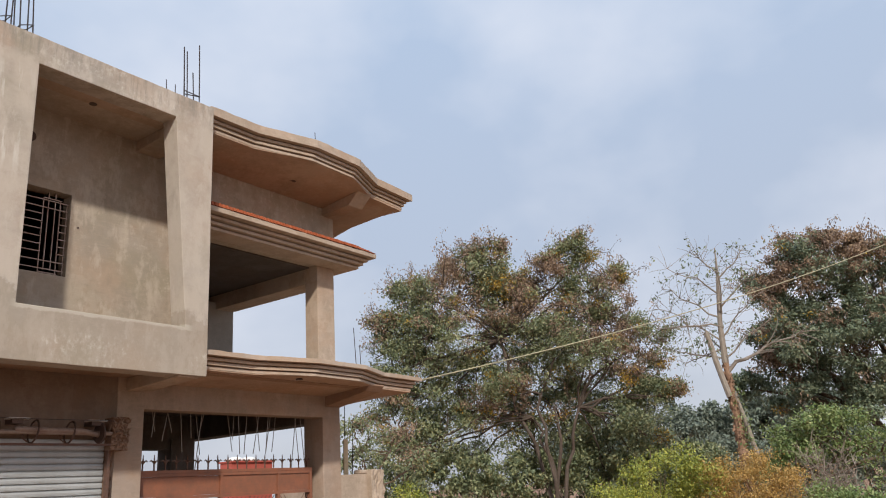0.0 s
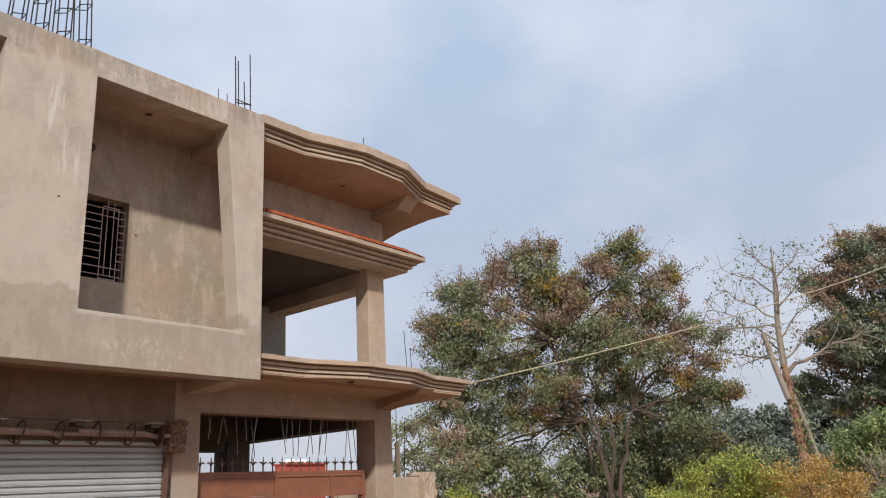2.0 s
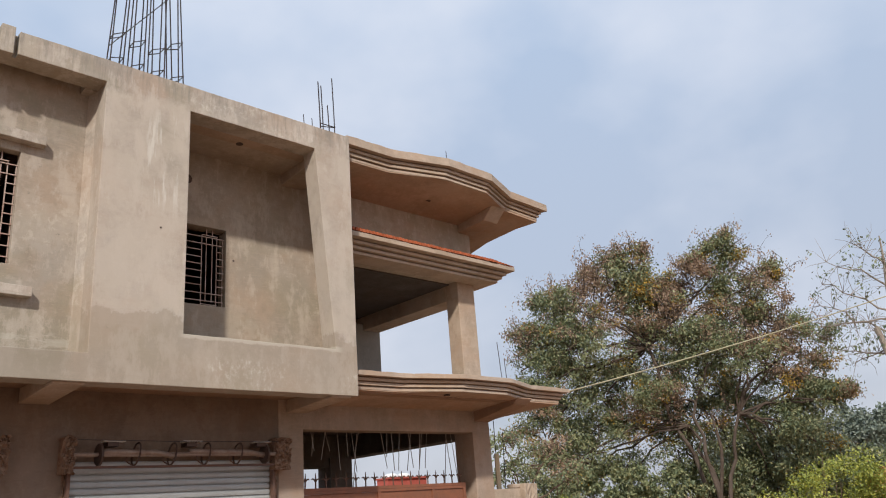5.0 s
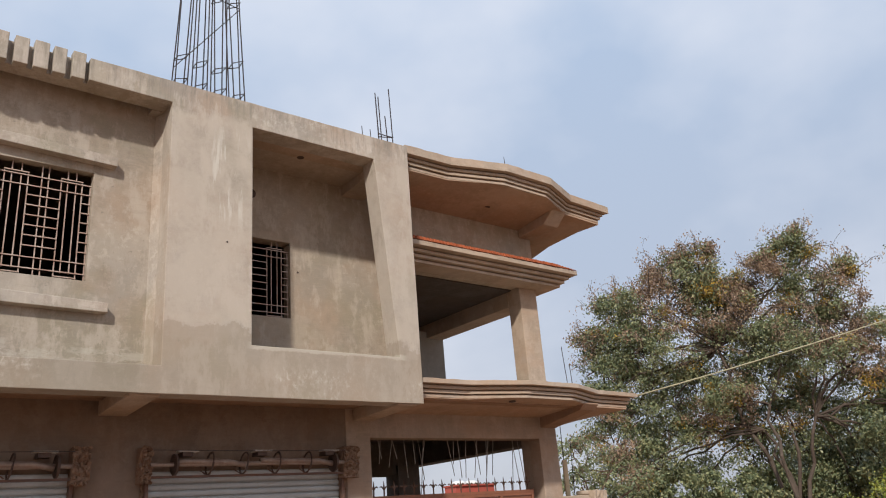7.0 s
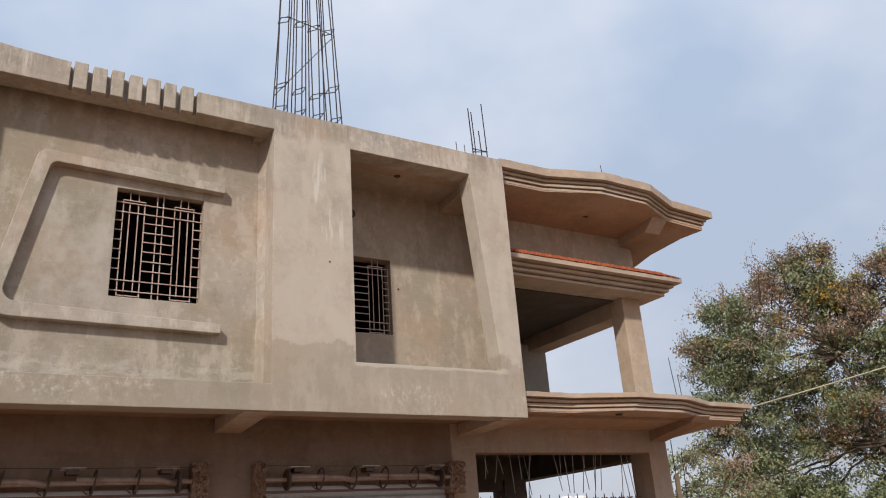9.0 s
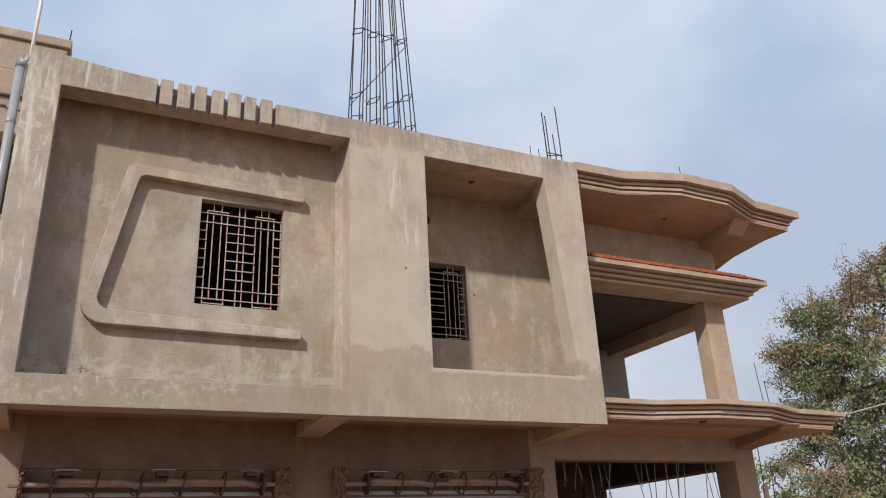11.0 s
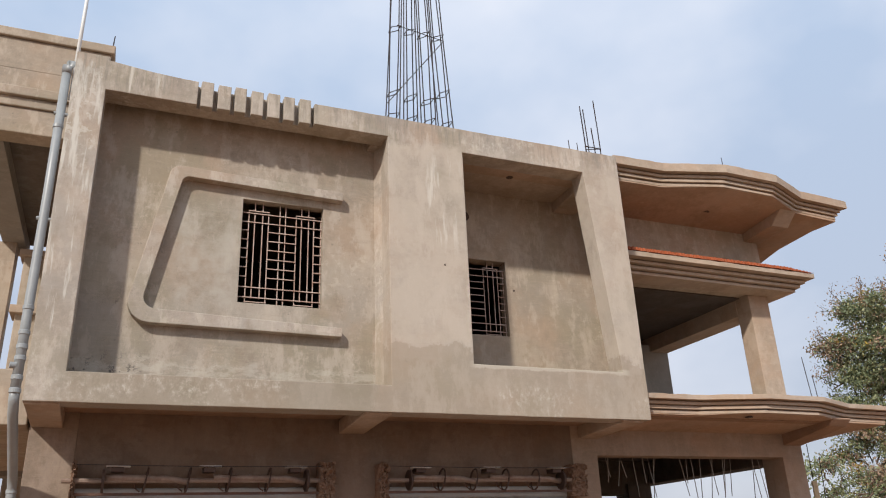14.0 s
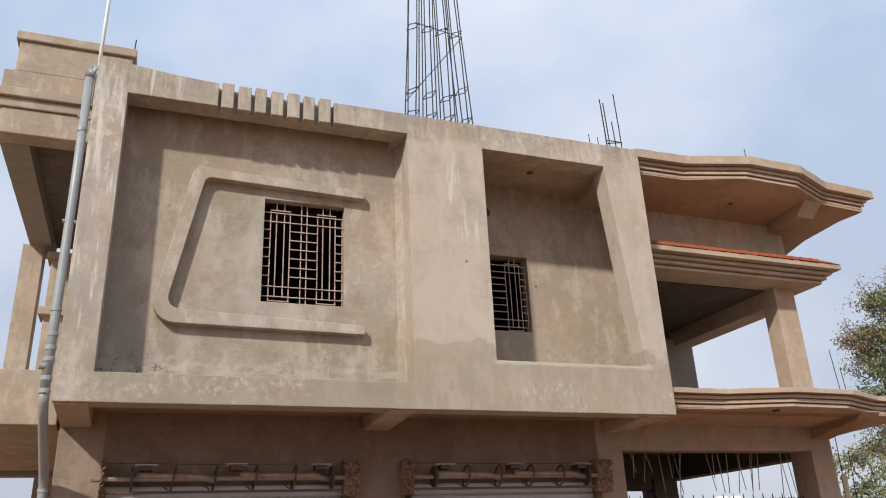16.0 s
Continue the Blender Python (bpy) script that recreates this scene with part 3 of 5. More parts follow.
# columns and beams of the open corner
part("column", one_box(9.135, 9.53, WALL + 0.004, WALL + 0.3, 3.4, 5.4), M_SLAB, house, bevel=0.012)
part("column", one_box(8.72, 9.53, 11.75, 12.1, 3.3, 5.2), M_BARE, house)
part("column", one_box(8.70, 9.19, 12.35, 12.75, 0.05, 2.75), M_INNER_SHADE, house)
part("column", one_box(9.2, 9.6, WALL + 0.25, WALL + 0.42, 0, 3.2), M_HALL, house)
part("beam", one_box(9.13, 9.53, WALL + 0.3, DEEP, 5.07, 6.47), M_SLAB, house, bevel=0.01)
part("beam", one_box(9.22, 9.58, WALL + 0.42, DEEP, 2.76, 3.2), M_INNER_SHADE, house)
part("beam", one_box(5.95, 9.22, 12.4, 12.75, 2.58, 3.2), M_INNER_SHADE, house)
# two unseen walls added to keep daylight out of veranda and hall
part("veranda_back_wall", one_box(6.08, 9.15, 12.0, 12.2, 3.34, 6.47), M_INNER_SHADE, house)
part("hall_back_wall", one_box(5.95, 8.25, 12.75, 12.95, 0.05, 3.2), M_INNER_SHADE, house)


# brackets under the overhang
def bracket_mesh(x0, x1, z_top, z_wall, z_tip, y_tip, chamfer=0.0):
    bm = bmesh.new()
    prof = [(WALL, z_top), (WALL, z_wall), (y_tip + chamfer, z_tip), (y_tip, z_top - 0.02), (y_tip, z_top)]
    sides = [[bm.verts.new((x, y, z)) for y, z in prof] for x in (x0, x1)]
    bm.faces.new(sides[0])
    bm.faces.new(sides[1][::-1])
    for a in range(len(prof)):
        b = (a + 1) % len(prof)
        bm.faces.new((sides[0][a], sides[1][a], sides[1][b], sides[0][b]))
    return bm


for x0, x1 in ((-0.79, -0.49), (2.45, 2.76), (5.72, 6.02)):
    part("bracket", bracket_mesh(x0, x1, 3.2, 3.035, 3.08, FRONT + 0.05), M_SLAB, house, bevel=0.01)


# canopies with three-stepped mouldings
CANOPY = [(6.102, 9.1), (6.102, 8.06), (6.95, 8.05), (7.88, 7.80), (8.87, 7.83), (9.68, 8.16), (10.74, 8.23),
          (10.54, 8.75), (10.54, 9.45), (10.74, 10.1), (10.74, 11.6), (10.74, DEEP), (9.58, DEEP), (9.58, 9.1)]


def canopy(z_top, outline, fixed, lip=0.105, step=0.058, back=0.028, count=3):
    """A slab edge: a plain lip, then ridges parted by deep grooves, each a step further in."""
    bm = bmesh.new()
    ragged_slab(bm, outline, z_top - lip, z_top)
    z = z_top - lip
    for i in range(count):
        prism(bm, inset(outline, 0.05 + back * (i + 1) + 0.035, fixed), z - step * 0.34, z + 0.004)
        prism(bm, inset(outline, 0.05 + back * (i + 1) - 0.005, fixed), z - step, z - step * 0.34 + 0.003)
        z -= step
    return bm


def soffit(z_front, fall, outline, fixed):
    """The plastered underside, falling a little towards the wall."""
    bm = bmesh.new()
    ring = inset(outline, 0.135, fixed)
    ring = [(x, min(y, 9.098) if x < 9.56 else y) for x, y in ring]
    low = [bm.verts.new((x, y, z_front - fall * max(0.0, min(y, 9.1) - 7.95))) for x, y in ring]
    top = [bm.verts.new((x, y, z_front + 0.03)) for x, y in ring]
    bmesh.ops.triangulate(bm, faces=[bm.faces.new(low[::-1])])
    for i in range(len(ring)):
        j = (i + 1) % len(ring)
        bm.faces.new((low[i], low[j], top[j], top[i]))
    return bm


KEEP = {0: (0, 0), 1: (0, 1), 11: (-1, 0), 12: (0, 0), 13: (0, 0)}
part("roof_canopy", canopy(6.825, CANOPY, KEEP, 0.13), M_SLAB, house, "plastered roof canopy with stepped moulding", bevel=0.006)
part("balcony_canopy", canopy(3.456, CANOPY, KEEP, 0.063, 0.054), M_SLAB, house, "plastered balcony slab with stepped moulding", bevel=0.006)
# both ceilings have their shade in the colour
part("hall_ceiling", one_box(5.95, 9.2, WALL + 0.25, 12.4, 3.16, 3.198), M_INNER_SHADE, house)
part("veranda_ceiling", one_box(6.08, 9.13, WALL + 0.2, 12.0, 5.338, 5.42), M_CEILING_SHADE, house)
# both undersides carry the soil's bounced light in their paint
part("roof_soffit", soffit(6.525, 0.10, CANOPY, KEEP), M_SOFFIT_BOUNCE, house)
part("balcony_soffit", soffit(3.235, 0.07, CANOPY, KEEP), M_SOFFIT_BOUNCE, house)
part("canopy_bracket", bracket_mesh(9.26, 9.60, 6.53, 6.27, 6.30, 8.23, 0.24), M_SLAB, house, bevel=0.01)
# lower bracket's dim sides come from the shade-darkened plaster
part("canopy_bracket", bracket_mesh(9.26, 9.60, 3.24, 2.99, 3.14, 8.12, 0.10), M_UNDER_SHADE, house, bevel=0.01)
part("balcony_bracket", bracket_mesh(5.66, 6.03, 6.48, 6.315, 6.36, FRONT + 0.29), M_SLAB, house, bevel=0.01)
LEDGE = [(6.43, 9.1), (6.43, 8.52), (10.03, 8.55), (10.03, DEEP), (9.53, DEEP), (9.53, 9.1)]
ledge = part("tile_ledge", canopy(5.60, LEDGE, {0: (0, 0), 1: (0, 1), 3: (-1, 0), 4: (0, 0), 5: (0, 0)}, 0.075, 0.062, 0.06), M_SLAB, house, "moulded lintel ledge edged with clay tiles", bevel=0.006)


# small clay tiles on the ledge: one mesh, each an object of its own
def tile_mesh():
    bm = bmesh.new()
    ring = []
    for i in range(7):
        a = math.pi * i / 6
        ring.append((0.025 * math.cos(a), 0.052 * math.sin(a)))
    near = [bm.verts.new((x, 0, z)) for x, z in ring]
    far = [bm.verts.new((x * 0.9, 0.59, z + 0.15)) for x, z in ring]
    for i in range(6):
        bm.faces.new((near[i], near[i + 1], far[i + 1], far[i]))
    bm.faces.new(near[::-1])
    bm.faces.new(far)
    bmesh.ops.recalc_face_normals(bm, faces=bm.faces)
    mesh = bpy.data.meshes.new("tile")
    bm.to_mesh(mesh)
    bm.free()
    mesh.materials.append(M_TILE)
    return mesh


TILE = tile_mesh()


def tile_bed():
    bm = bmesh.new()
    a = [bm.verts.new(p) for p in ((6.43, 8.60, 5.602), (9.95, 8.63, 5.602), (9.53, 9.1, 5.73), (6.43, 9.1, 5.73))]
    bm.faces.new(a)
    b = [bm.verts.new(p) for p in ((9.95, 8.63, 5.602), (9.95, DEEP, 5.602), (9.53, DEEP, 5.73), (9.53, 9.1, 5.73))]
    bm.faces.new(b)
    return bm


# bed in the darkened plaster, painting shade into the gaps between tiles
part("tile_bed", tile_bed(), M_UNDER_SHADE, ledge)
for i in range(56):
    x = 6.45 + i * 0.0645
    ob = new("tile", TILE)
    ob.parent = ledge
    short = min(1.0, max(0.12, (10.0 - x) / 0.5))
    ob.matrix_basis = Matrix.Translation((x, 8.505 + 0.03 * (x - 6.1) / 4 + random.uniform(-0.006, 0.006), 5.605)) @ Matrix.Diagonal((1, short, short, 1))
for i in range(40):
    y = 8.62 + i * 0.0645
    ob = new("tile", TILE)
    ob.parent = ledge
    short = min(1.0, max(0.12, (y - 8.55) / 0.5)) * 0.8
    ob.matrix_basis = pose(10.05 + random.uniform(-0.006, 0.006), y, 5.605, 0, 0, 90) @ Matrix.Diagonal((1, short, short * 1.2, 1))


# ---- windows with their grilles ----
def grille_window(x0, x1, y, z0, z1, ladder=True):
    """Square-bar grille: two upright key motifs between cross bars, with a ladder of short bars between and beside them."""
    win = tagged(new("window"), "dark window opening with a welded steel grille")
    win.parent = house
    w, h, r = x1 - x0, z1 - z0, 0.0056

    def upright(f, low, high):
        x = x0 + f * w
        part("bar", one_box(x - r, x + r, y + 0.012 - r, y + 0.012 + r, z0 + low * h, z0 + high * h), M_GRILLE, win)

    def cross(fa, fb, up):
        z = z0 + up * h
        part("bar", one_box(x0 + fa * w, x0 + fb * w, y - r, y + r, z - r, z + r), M_GRILLE, win)

    for up in (0.89, 0.80, 0.165, 0.07):
        cross(0.0, 1.0, up)
    rows = [0.715 - 0.09 * i for i in range(6)]
    for up in rows:
        cross(0.0, 0.09, up)
        cross(0.33, 0.675, up)
        cross(0.90, 1.0, up)
    for fa, fb in ((0.09, 0.33), (0.675, 0.90)):
        cross(fa - 0.008, fb + 0.008, 0.915)
        cross(fa - 0.008, fb + 0.008, 0.028)
        for f in (fa, fb):
            upright(f, 0.02, 0.92)
        for f in (fa + 0.3 * (fb - fa), fa + 0.7 * (fb - fa)):
            upright(f, 0.06, 0.885)
            upright(f, 0.918, 1.0)
            upright(f, 0.0, 0.026)
    if ladder:
        for f in (0.47, 0.54):
            upright(f, 0.0, 1.0)
    upright(0.99, 0.0, 0.9)
    return win


grille_window(WIN1[0], WIN1[1], BAY + 0.07, WIN1[2], WIN1[3])
grille_window(WIN2[0], WIN2[1], WALL + 0.07, WIN2[2], WIN2[3], False)


# ---- raised frame round the large window: a slanted C open to one side ----
def raised_frame():
    y0, y1 = BAY - 0.11, BAY + 0.002
    outer, inner = [], []

    def corner(cx, cz, r, a0, a1, out):
        for i in range(7):
            a = radians(a0 + (a1 - a0) * i / 6)
            out.append((cx + r * math.cos(a), cz + r * math.sin(a)))

    outer.append((2.27, 5.785))
    corner(0.40, 5.735, 0.12, 88, 162, outer)
    corner(0.215, 4.23, 0.225, 170, 268, outer)
    outer.append((2.27, 3.985))
    inner.append((2.27, 4.09))
    corner(0.265, 4.285, 0.125, 268, 170, inner)
    corner(0.50, 5.645, 0.085, 162, 88, inner)
    inner.append((2.27, 5.675))
    n = len(outer)
    bm = bmesh.new()
    ring = [[bm.verts.new((x, y, z)) for x, z in outer + inner] for y in (y0, y1)]
    m = len(ring[0])
    for a in range(m):
        b = (a + 1) % m
        bm.faces.new((ring[0][a], ring[0][b], ring[1][b], ring[1][a]))
    for ys in ring:
        for i in range(n - 1):
            bm.faces.new((ys[i], ys[i + 1], ys[m - 2 - i], ys[m - 1 - i]))
    return bm


part("window_surround", raised_frame(), M_FRONT, house, "raised plaster surround with rounded corners", bevel=0.008)


# ---- the ceiling fan boxes: dark discs stand in for the shade in their holes ----
def fan_box_disc(x, y, z):
    part("ceiling_box", one_tube([(x, y, z + 0.01), (x, y, z - 0.004)], [0.05, 0.048], 14), M_DARK, house)


fan_box_disc(4.68, 8.53, 6.47)
fan_box_disc(8.14, 8.63, 6.46)
fan_box_disc(7.79, 8.15, 3.205)

# a wall box, and dark discs painting the shade inside two plug holes
for name, x, y, z, r in (("wall_box", 4.23, WALL, 6.07, 0.07), ("plug_hole", 4.92, WALL, 5.03, 0.014), ("plug_hole", 3.43, FRONT, 4.86, 0.011)):
    part(name, one_tube([(x, y + 0.01, z), (x, y - 0.006, z)], r, 12), M_DARK, house)

# ---- bent bars and rods left standing on the roof ----
def rebar_cage(x, y, z, height, top_lean, ring_up, label, half=0.075):
    cage = thing("rebar_cage", label, "rebar cage", (x, y, z), "rebar cages on the roof")
    tops = []
    for dx, dy in ((-1, -1), (1, -1), (1, 1), (-1, 1)):
        a = Vector((dx * half, dy * half, -0.1))
        b = Vector((dx * half * 0.8 + top_lean, dy * half * 0.8, height + random.uniform(-0.25, 0.2)))
        mid = a.lerp(b, 0.5) + Vector((random.uniform(-0.02, 0.02), random.uniform(-0.02, 0.02), 0))
        part("bar", one_tube([a, mid, b], 0.0085, 5), M_STEEL, cage)
        tops.append((a, b))
    for zz in (0.27, ring_up, 1.66):
        if zz > height:
            continue
        f = (zz + 0.1) / (height + 0.1)
        ring = [a.lerp(b, f) * 1.0 for a, b in tops]
        ring = [Vector((p.x, p.y, zz + (0.05 if i in (1, 2) else -0.02) + random.uniform(-0.015, 0.015))) for i, p in enumerate(ring)]
        part("stirrup", one_tube([*ring, ring[0]], 0.007, 5), M_STEEL, cage)
    return cage


for x, lean, ring in ((2.915, 0.135, 0.62), (3.175, 0.05, 0.60), (3.435, -0.07, 0.58), (3.70, -0.175, 0.75)):
    rebar_cage(x, 8.35, 6.72, 3.4, lean, ring, "tall dark rebar cage standing on the roof edge")
tie = thing("tie_bar", "thin dark steel bar tied across the rebar cages", "steel bar", (0, 0, 0))
part("bar", one_tube([(2.82, 8.28, 7.12), (3.675, 8.28, 8.31)], 0.006, 5), M_STEEL, tie)
part("bar", one_tube([(2.99, 8.28, 8.41), (3.675, 8.28, 8.31)], 0.006, 5), M_STEEL, tie)


def starter_bars(x, y, z, heights, label):
    ob = thing("starter_bars", label, "steel bars", (x, y, z))
    spots = ((-0.12, 0), (-0.03, 0.12), (0.0, -0.05), (0.13, 0.0), (-0.07, 0.0))
    for (dx, dy), h in zip(spots, heights):
        part("bar", one_tube([(dx, dy, -0.05), (dx - 0.012, dy, h * 0.5), (dx - 0.03, dy, h)], 0.0085, 5), M_STEEL, ob)
    part("stirrup", one_tube([(-0.13, 0.0, 0.33), (0.0, -0.06, 0.29), (0.135, 0.0, 0.33), (-0.03, 0.13, 0.36), (-0.13, 0.0, 0.33)], 0.008, 5), M_STEEL, ob)
    return ob


starter_bars(5.99, 8.35, 6.74, (1.0, 0.97, 0.62, 1.14, 0.95), "short column starter bars on the roof")
for x, h in ((5.60, 0.40), (5.74, 0.38)):
    stub = thing("steel_stub", "single short steel bar sticking up from the roof", "steel bar", (x, 8.35, 6.72), "steel stubs")
    part("bar", one_tube([(0, 0, -0.04), (-0.02, 0, h)], 0.006, 5), M_STEEL, stub)
stub = thing("steel_stub", "single short steel bar standing on the canopy edge", "steel bar", (7.98, 7.95, 6.79), "steel stubs")
part("bar", one_tube([(0, 0, -0.03), (-0.01, 0, 0.24)], 0.006, 5), M_STEEL, stub)


# ---- rolling shutters ----
def slat_mesh(width):
    bm = bmesh.new()
    prof = [(0.020, 0.0), (0.018, 0.006), (-0.004, 0.008), (-0.008, 0.012), (-0.002, 0.017), (-0.006, 0.021), (-0.009, 0.042), (-0.006, 0.060), (-0.001, 0.064), (0.018, 0.066), (0.020, 0.072)]
    sides = [[bm.verts.new((x, y, z)) for y, z in prof] for x in (0, width)]
    for a in range(len(prof) - 1):
        bm.faces.new((sides[0][a], sides[1][a], sides[1][a + 1], sides[0][a + 1]))
    mesh = bpy.data.meshes.new("slat")
    bmesh.ops.recalc_face_normals(bm, faces=bm.faces)
    bm.to_mesh(mesh)
    bm.free()
    mesh.materials.append(M_SHUTTER)
    return mesh


def shutter(x0, x1, rings, label):
    sh = thing("rolling_shutter", label, "shutter", (x0, WALL - 0.018, 0), "shop shutters")
    w = x1 - x0
    mesh = slat_mesh(w)
    for i in range(33):
        s = link("slat", mesh, None, sh)
        s.location = (0, 0.0, 0.06 + i * 0.072)
    # the drum shaft, spring pipes, straps and end plates stand in front of the lintel
    y, z = -0.14, 2.49
    part("shaft", one_tube([(-0.12, y, z), (w + 0.14, y, z)], 0.026, 8), M_PIPE, sh)
    for a, b in ((0.28, 1.1), (w - 1.15, w - 0.17)):
        part("spring_pipe", one_tube([(a, y - 0.01, z + 0.03), (a + 0.1, y - 0.01, z + 0.03), (b - 0.2, y - 0.01, z + 0.02), (b, y - 0.01, z - 0.02)], 0.034, 8), M_PIPE, sh, smooth=True)
    for i in range(rings):
        xa = 0.67 + 0.42 * i
        pts = [(xa + 0.02 * math.sin(a), y + 0.11 * math.cos(a), z + 0.005 + 0.125 * math.sin(a)) for a in (2 * math.pi * k / 16 for k in range(17))]
        part("strap_ring", one_tube(pts, 0.011, 5), M_DARK, sh)
        part("strap", one_tube([(xa - 0.09, y + 0.05, z + 0.03), (xa - 0.1, y + 0.02, z - 0.07), (xa - 0.05, y, z - 0.11)], 0.008, 5), M_RUST, sh)
    for xa in (0.25, w - 0.16):
        part("drum_wheel", one_tube([(xa, y, z), (xa + 0.025, y, z)], 0.12, 16), M_DARK, sh)
    for xa in (0.28, 1.19, 2.11):
        part("hood_plate", one_box(xa, xa + 0.23, y - 0.09, y + 0.02, z + 0.132, z + 0.147), M_PLATE, sh)
        part("hood_arm", one_box(xa + 0.05, xa + 0.17, y - 0.06, y + 0.10, z + 0.085, z + 0.130), M_DARK, sh)
    if rings and x0 > 3:
        part("mark", one_box(w - 0.36, w - 0.22, -0.0175, -0.0165, 2.115, 2.123), M_STEEL, sh)
    part("bottom_rail", one_box(0, w, -0.02, 0.02, 0.02, 0.07), M_RUST, sh)
    part("lintel_bar", one_box(-0.02, w + 0.02, y - 0.02, y + 0.02, z - 0.145, z - 0.12), M_RUST, sh)
    part("hood_wire", one_tube([(0.0, y - 0.09, z + 0.15), (w * 0.5, y - 0.09, z + 0.135), (w, y - 0.09, z + 0.14)], 0.004, 4), M_STEEL, sh)
    for xa in (-0.035, w + 0.002):
        part("guide_channel", one_box(xa, xa + 0.035, -0.09, -0.03, 0.0, 2.42), M_RUST, sh)
    return sh


shutter(-0.31, 2.19, 4, "closed grey steel rolling shutter with rusty exposed drum")
shutter(3.0, 5.45, 4, "closed grey steel rolling shutter with ringed rusty drum")


def rough_block(x0, x1, y0, y1, z0, z1, seed):
    """A ragged patch of hacked masonry round a drum bearing."""
    bm = bmesh.new()
    rnd = random.Random(seed)
    nx, nz = 12, 24
    front = [[bm.verts.new((x0 + (x1 - x0) * i / nx + rnd.uniform(-0.012, 0.012) + (0.03 * noise.noise(Vector((seed, i, k * 0.35))) if i in (0, nx) else 0.0), y0 + 0.04 * noise.noise(Vector((i * 0.4, k * 0.3, seed))) + rnd.uniform(-0.022, 0.022), z0 + (z1 - z0) * k / nz + rnd.uniform(-0.012, 0.012) + (0.03 * noise.noise(Vector((i * 0.5, seed, k))) if k in (0, nz) else 0.0)))
              for k in range(nz + 1)] for i in range(nx + 1)]
    back = [[bm.verts.new((x0 + (x1 - x0) * i / nx, y1, z0 + (z1 - z0) * k / nz)) for k in (0, nz)] for i in (0, nx)]
    for i in range(nx):
        for k in range(nz):
            bm.faces.new((front[i][k], front[i + 1][k], front[i + 1][k + 1], front[i][k + 1]))
    bm.faces.new([front[0][k] for k in range(nz + 1)] + [back[0][1], back[0][0]])
    bm.faces.new([front[nx][k] for k in range(nz, -1, -1)] + [back[1][0], back[1][1]])
    bm.faces.new([front[i][nz] for i in range(nx + 1)] + [back[1][1], back[0][1]])
    bm.faces.new([front[i][0] for i in range(nx, -1, -1)] + [back[0][0], back[1][0]])
    return bm


for i, (xa, xb) in enumerate(((-0.345, -0.31), (2.19, 2.36), (2.89, 3.0), (5.45, 5.66))):
    part("bearing_block", rough_block(xa, xb, WALL - 0.20, WALL + 0.002, 2.30, 2.68, i), M_BRICK, house, "rough hacked masonry round the shutter bearing")
    part("jamb_patch", rough_block(xa + (0.02 if i % 2 else 0.06), xb - (0.10 if i % 2 else 0.0), WALL - 0.012, WALL + 0.003, 1.2, 2.42, i + 9), M_BRICK, house)


# ---- the gate ----
gate = thing("gate", "red-oxide steel gate with a row of trident spikes", "gate", (6.0, WALL + 0.14, 0))
GW = 3.06
for xa in (0.0, 1.30, 2.35, GW - 0.05):
    part("stile", one_box(xa, xa + 0.05, -0.03, 0.03, 0.08, 2.02), M_GATE, gate)
for xa, xb in ((0.05, 1.30), (1.35, 2.35), (2.40, GW - 0.05)):
    for za in (0.10, 1.69, 1.98):
        part("rail", one_box(xa, xb, -0.028, 0.028, za, za + 0.04), M_GATE, gate)
    part("panel", one_box(xa + 0.002, xb - 0.002, -0.008, 0.008, 1.732, 1.978), M_GATE, gate)
    part("lower_panel", one_box(xa + 0.002, xb - 0.002, -0.008, 0.008, 0.142, 1.05), M_GATE, gate)
    lattice = bmesh.new()
    count = int((xb - xa) / 0.07)
    for i in range(count):
        u = xa + 0.02 + (xb - xa - 0.04) * i / max(1, count - 1)
        for s in (-1, 1):
            e = min(xb, max(xa, u + s * 0.5))
            tube(lattice, [(u, 0.004 * s, 1.06), (e, 0.004 * s, 1.06 + abs(e - u) / 0.5 * 0.62)], 0.005, 4)
    part("lattice", lattice, M_RUST, gate)
part("top_rail", one_box(0, GW, -0.032, 0.032, 2.021, 2.06), M_GATE, gate)
SPIKE = None
for i in range(18):
    x = 0.09 + i * (GW - 0.18) / 17
    if SPIKE is None:
        bm = bmesh.new()
        tube(bm, [(0, 0, 0), (0, 0, 0.13), (0, 0, 0.20)], [0.011, 0.011, 0.004], 5)
        for s in (-1, 1):
            tube(bm, [(0, 0, 0.085), (s * 0.022, 0, 0.115), (s * 0.046, 0, 0.13), (s * 0.066, 0, 0.115)], [0.011, 0.011, 0.010, 0.006], 5)
        ob = part("spike", bm, M_RUST, gate, "trident spike")
        SPIKE = ob.data
    else:
        ob = new("spike", SPIKE)
        ob.parent = gate
    ob.location = (x, 0, 2.058)
    ob.rotation_euler.y = random.uniform(-0.05, 0.05)

# rods and wires hanging from the hall's ceiling
for i in range(22):
    x = 6.12 + i * 0.142 + random.uniform(-0.04, 0.04)
    y = WALL + random.uniform(0.28, 0.5)
    drop = random.choice((0.22, 0.34, 0.48, 0.30, 0.52)) + (0.3 if i in (0, 7, 8, 19, 20, 21) else 0)
    rod = thing("hanging_rod", "thin grey steel wire hanging from the hall ceiling", "wire", (x, y, 3.2), "hanging rods")
    lean = random.uniform(-0.2, 0.2)
    part("wire", one_tube([(0, 0, 0.02), (lean * 0.5, 0.0, -0.17 - drop * 0.5), (lean, 0, -0.40 - drop)], 0.006, 5), M_TIE, rod)

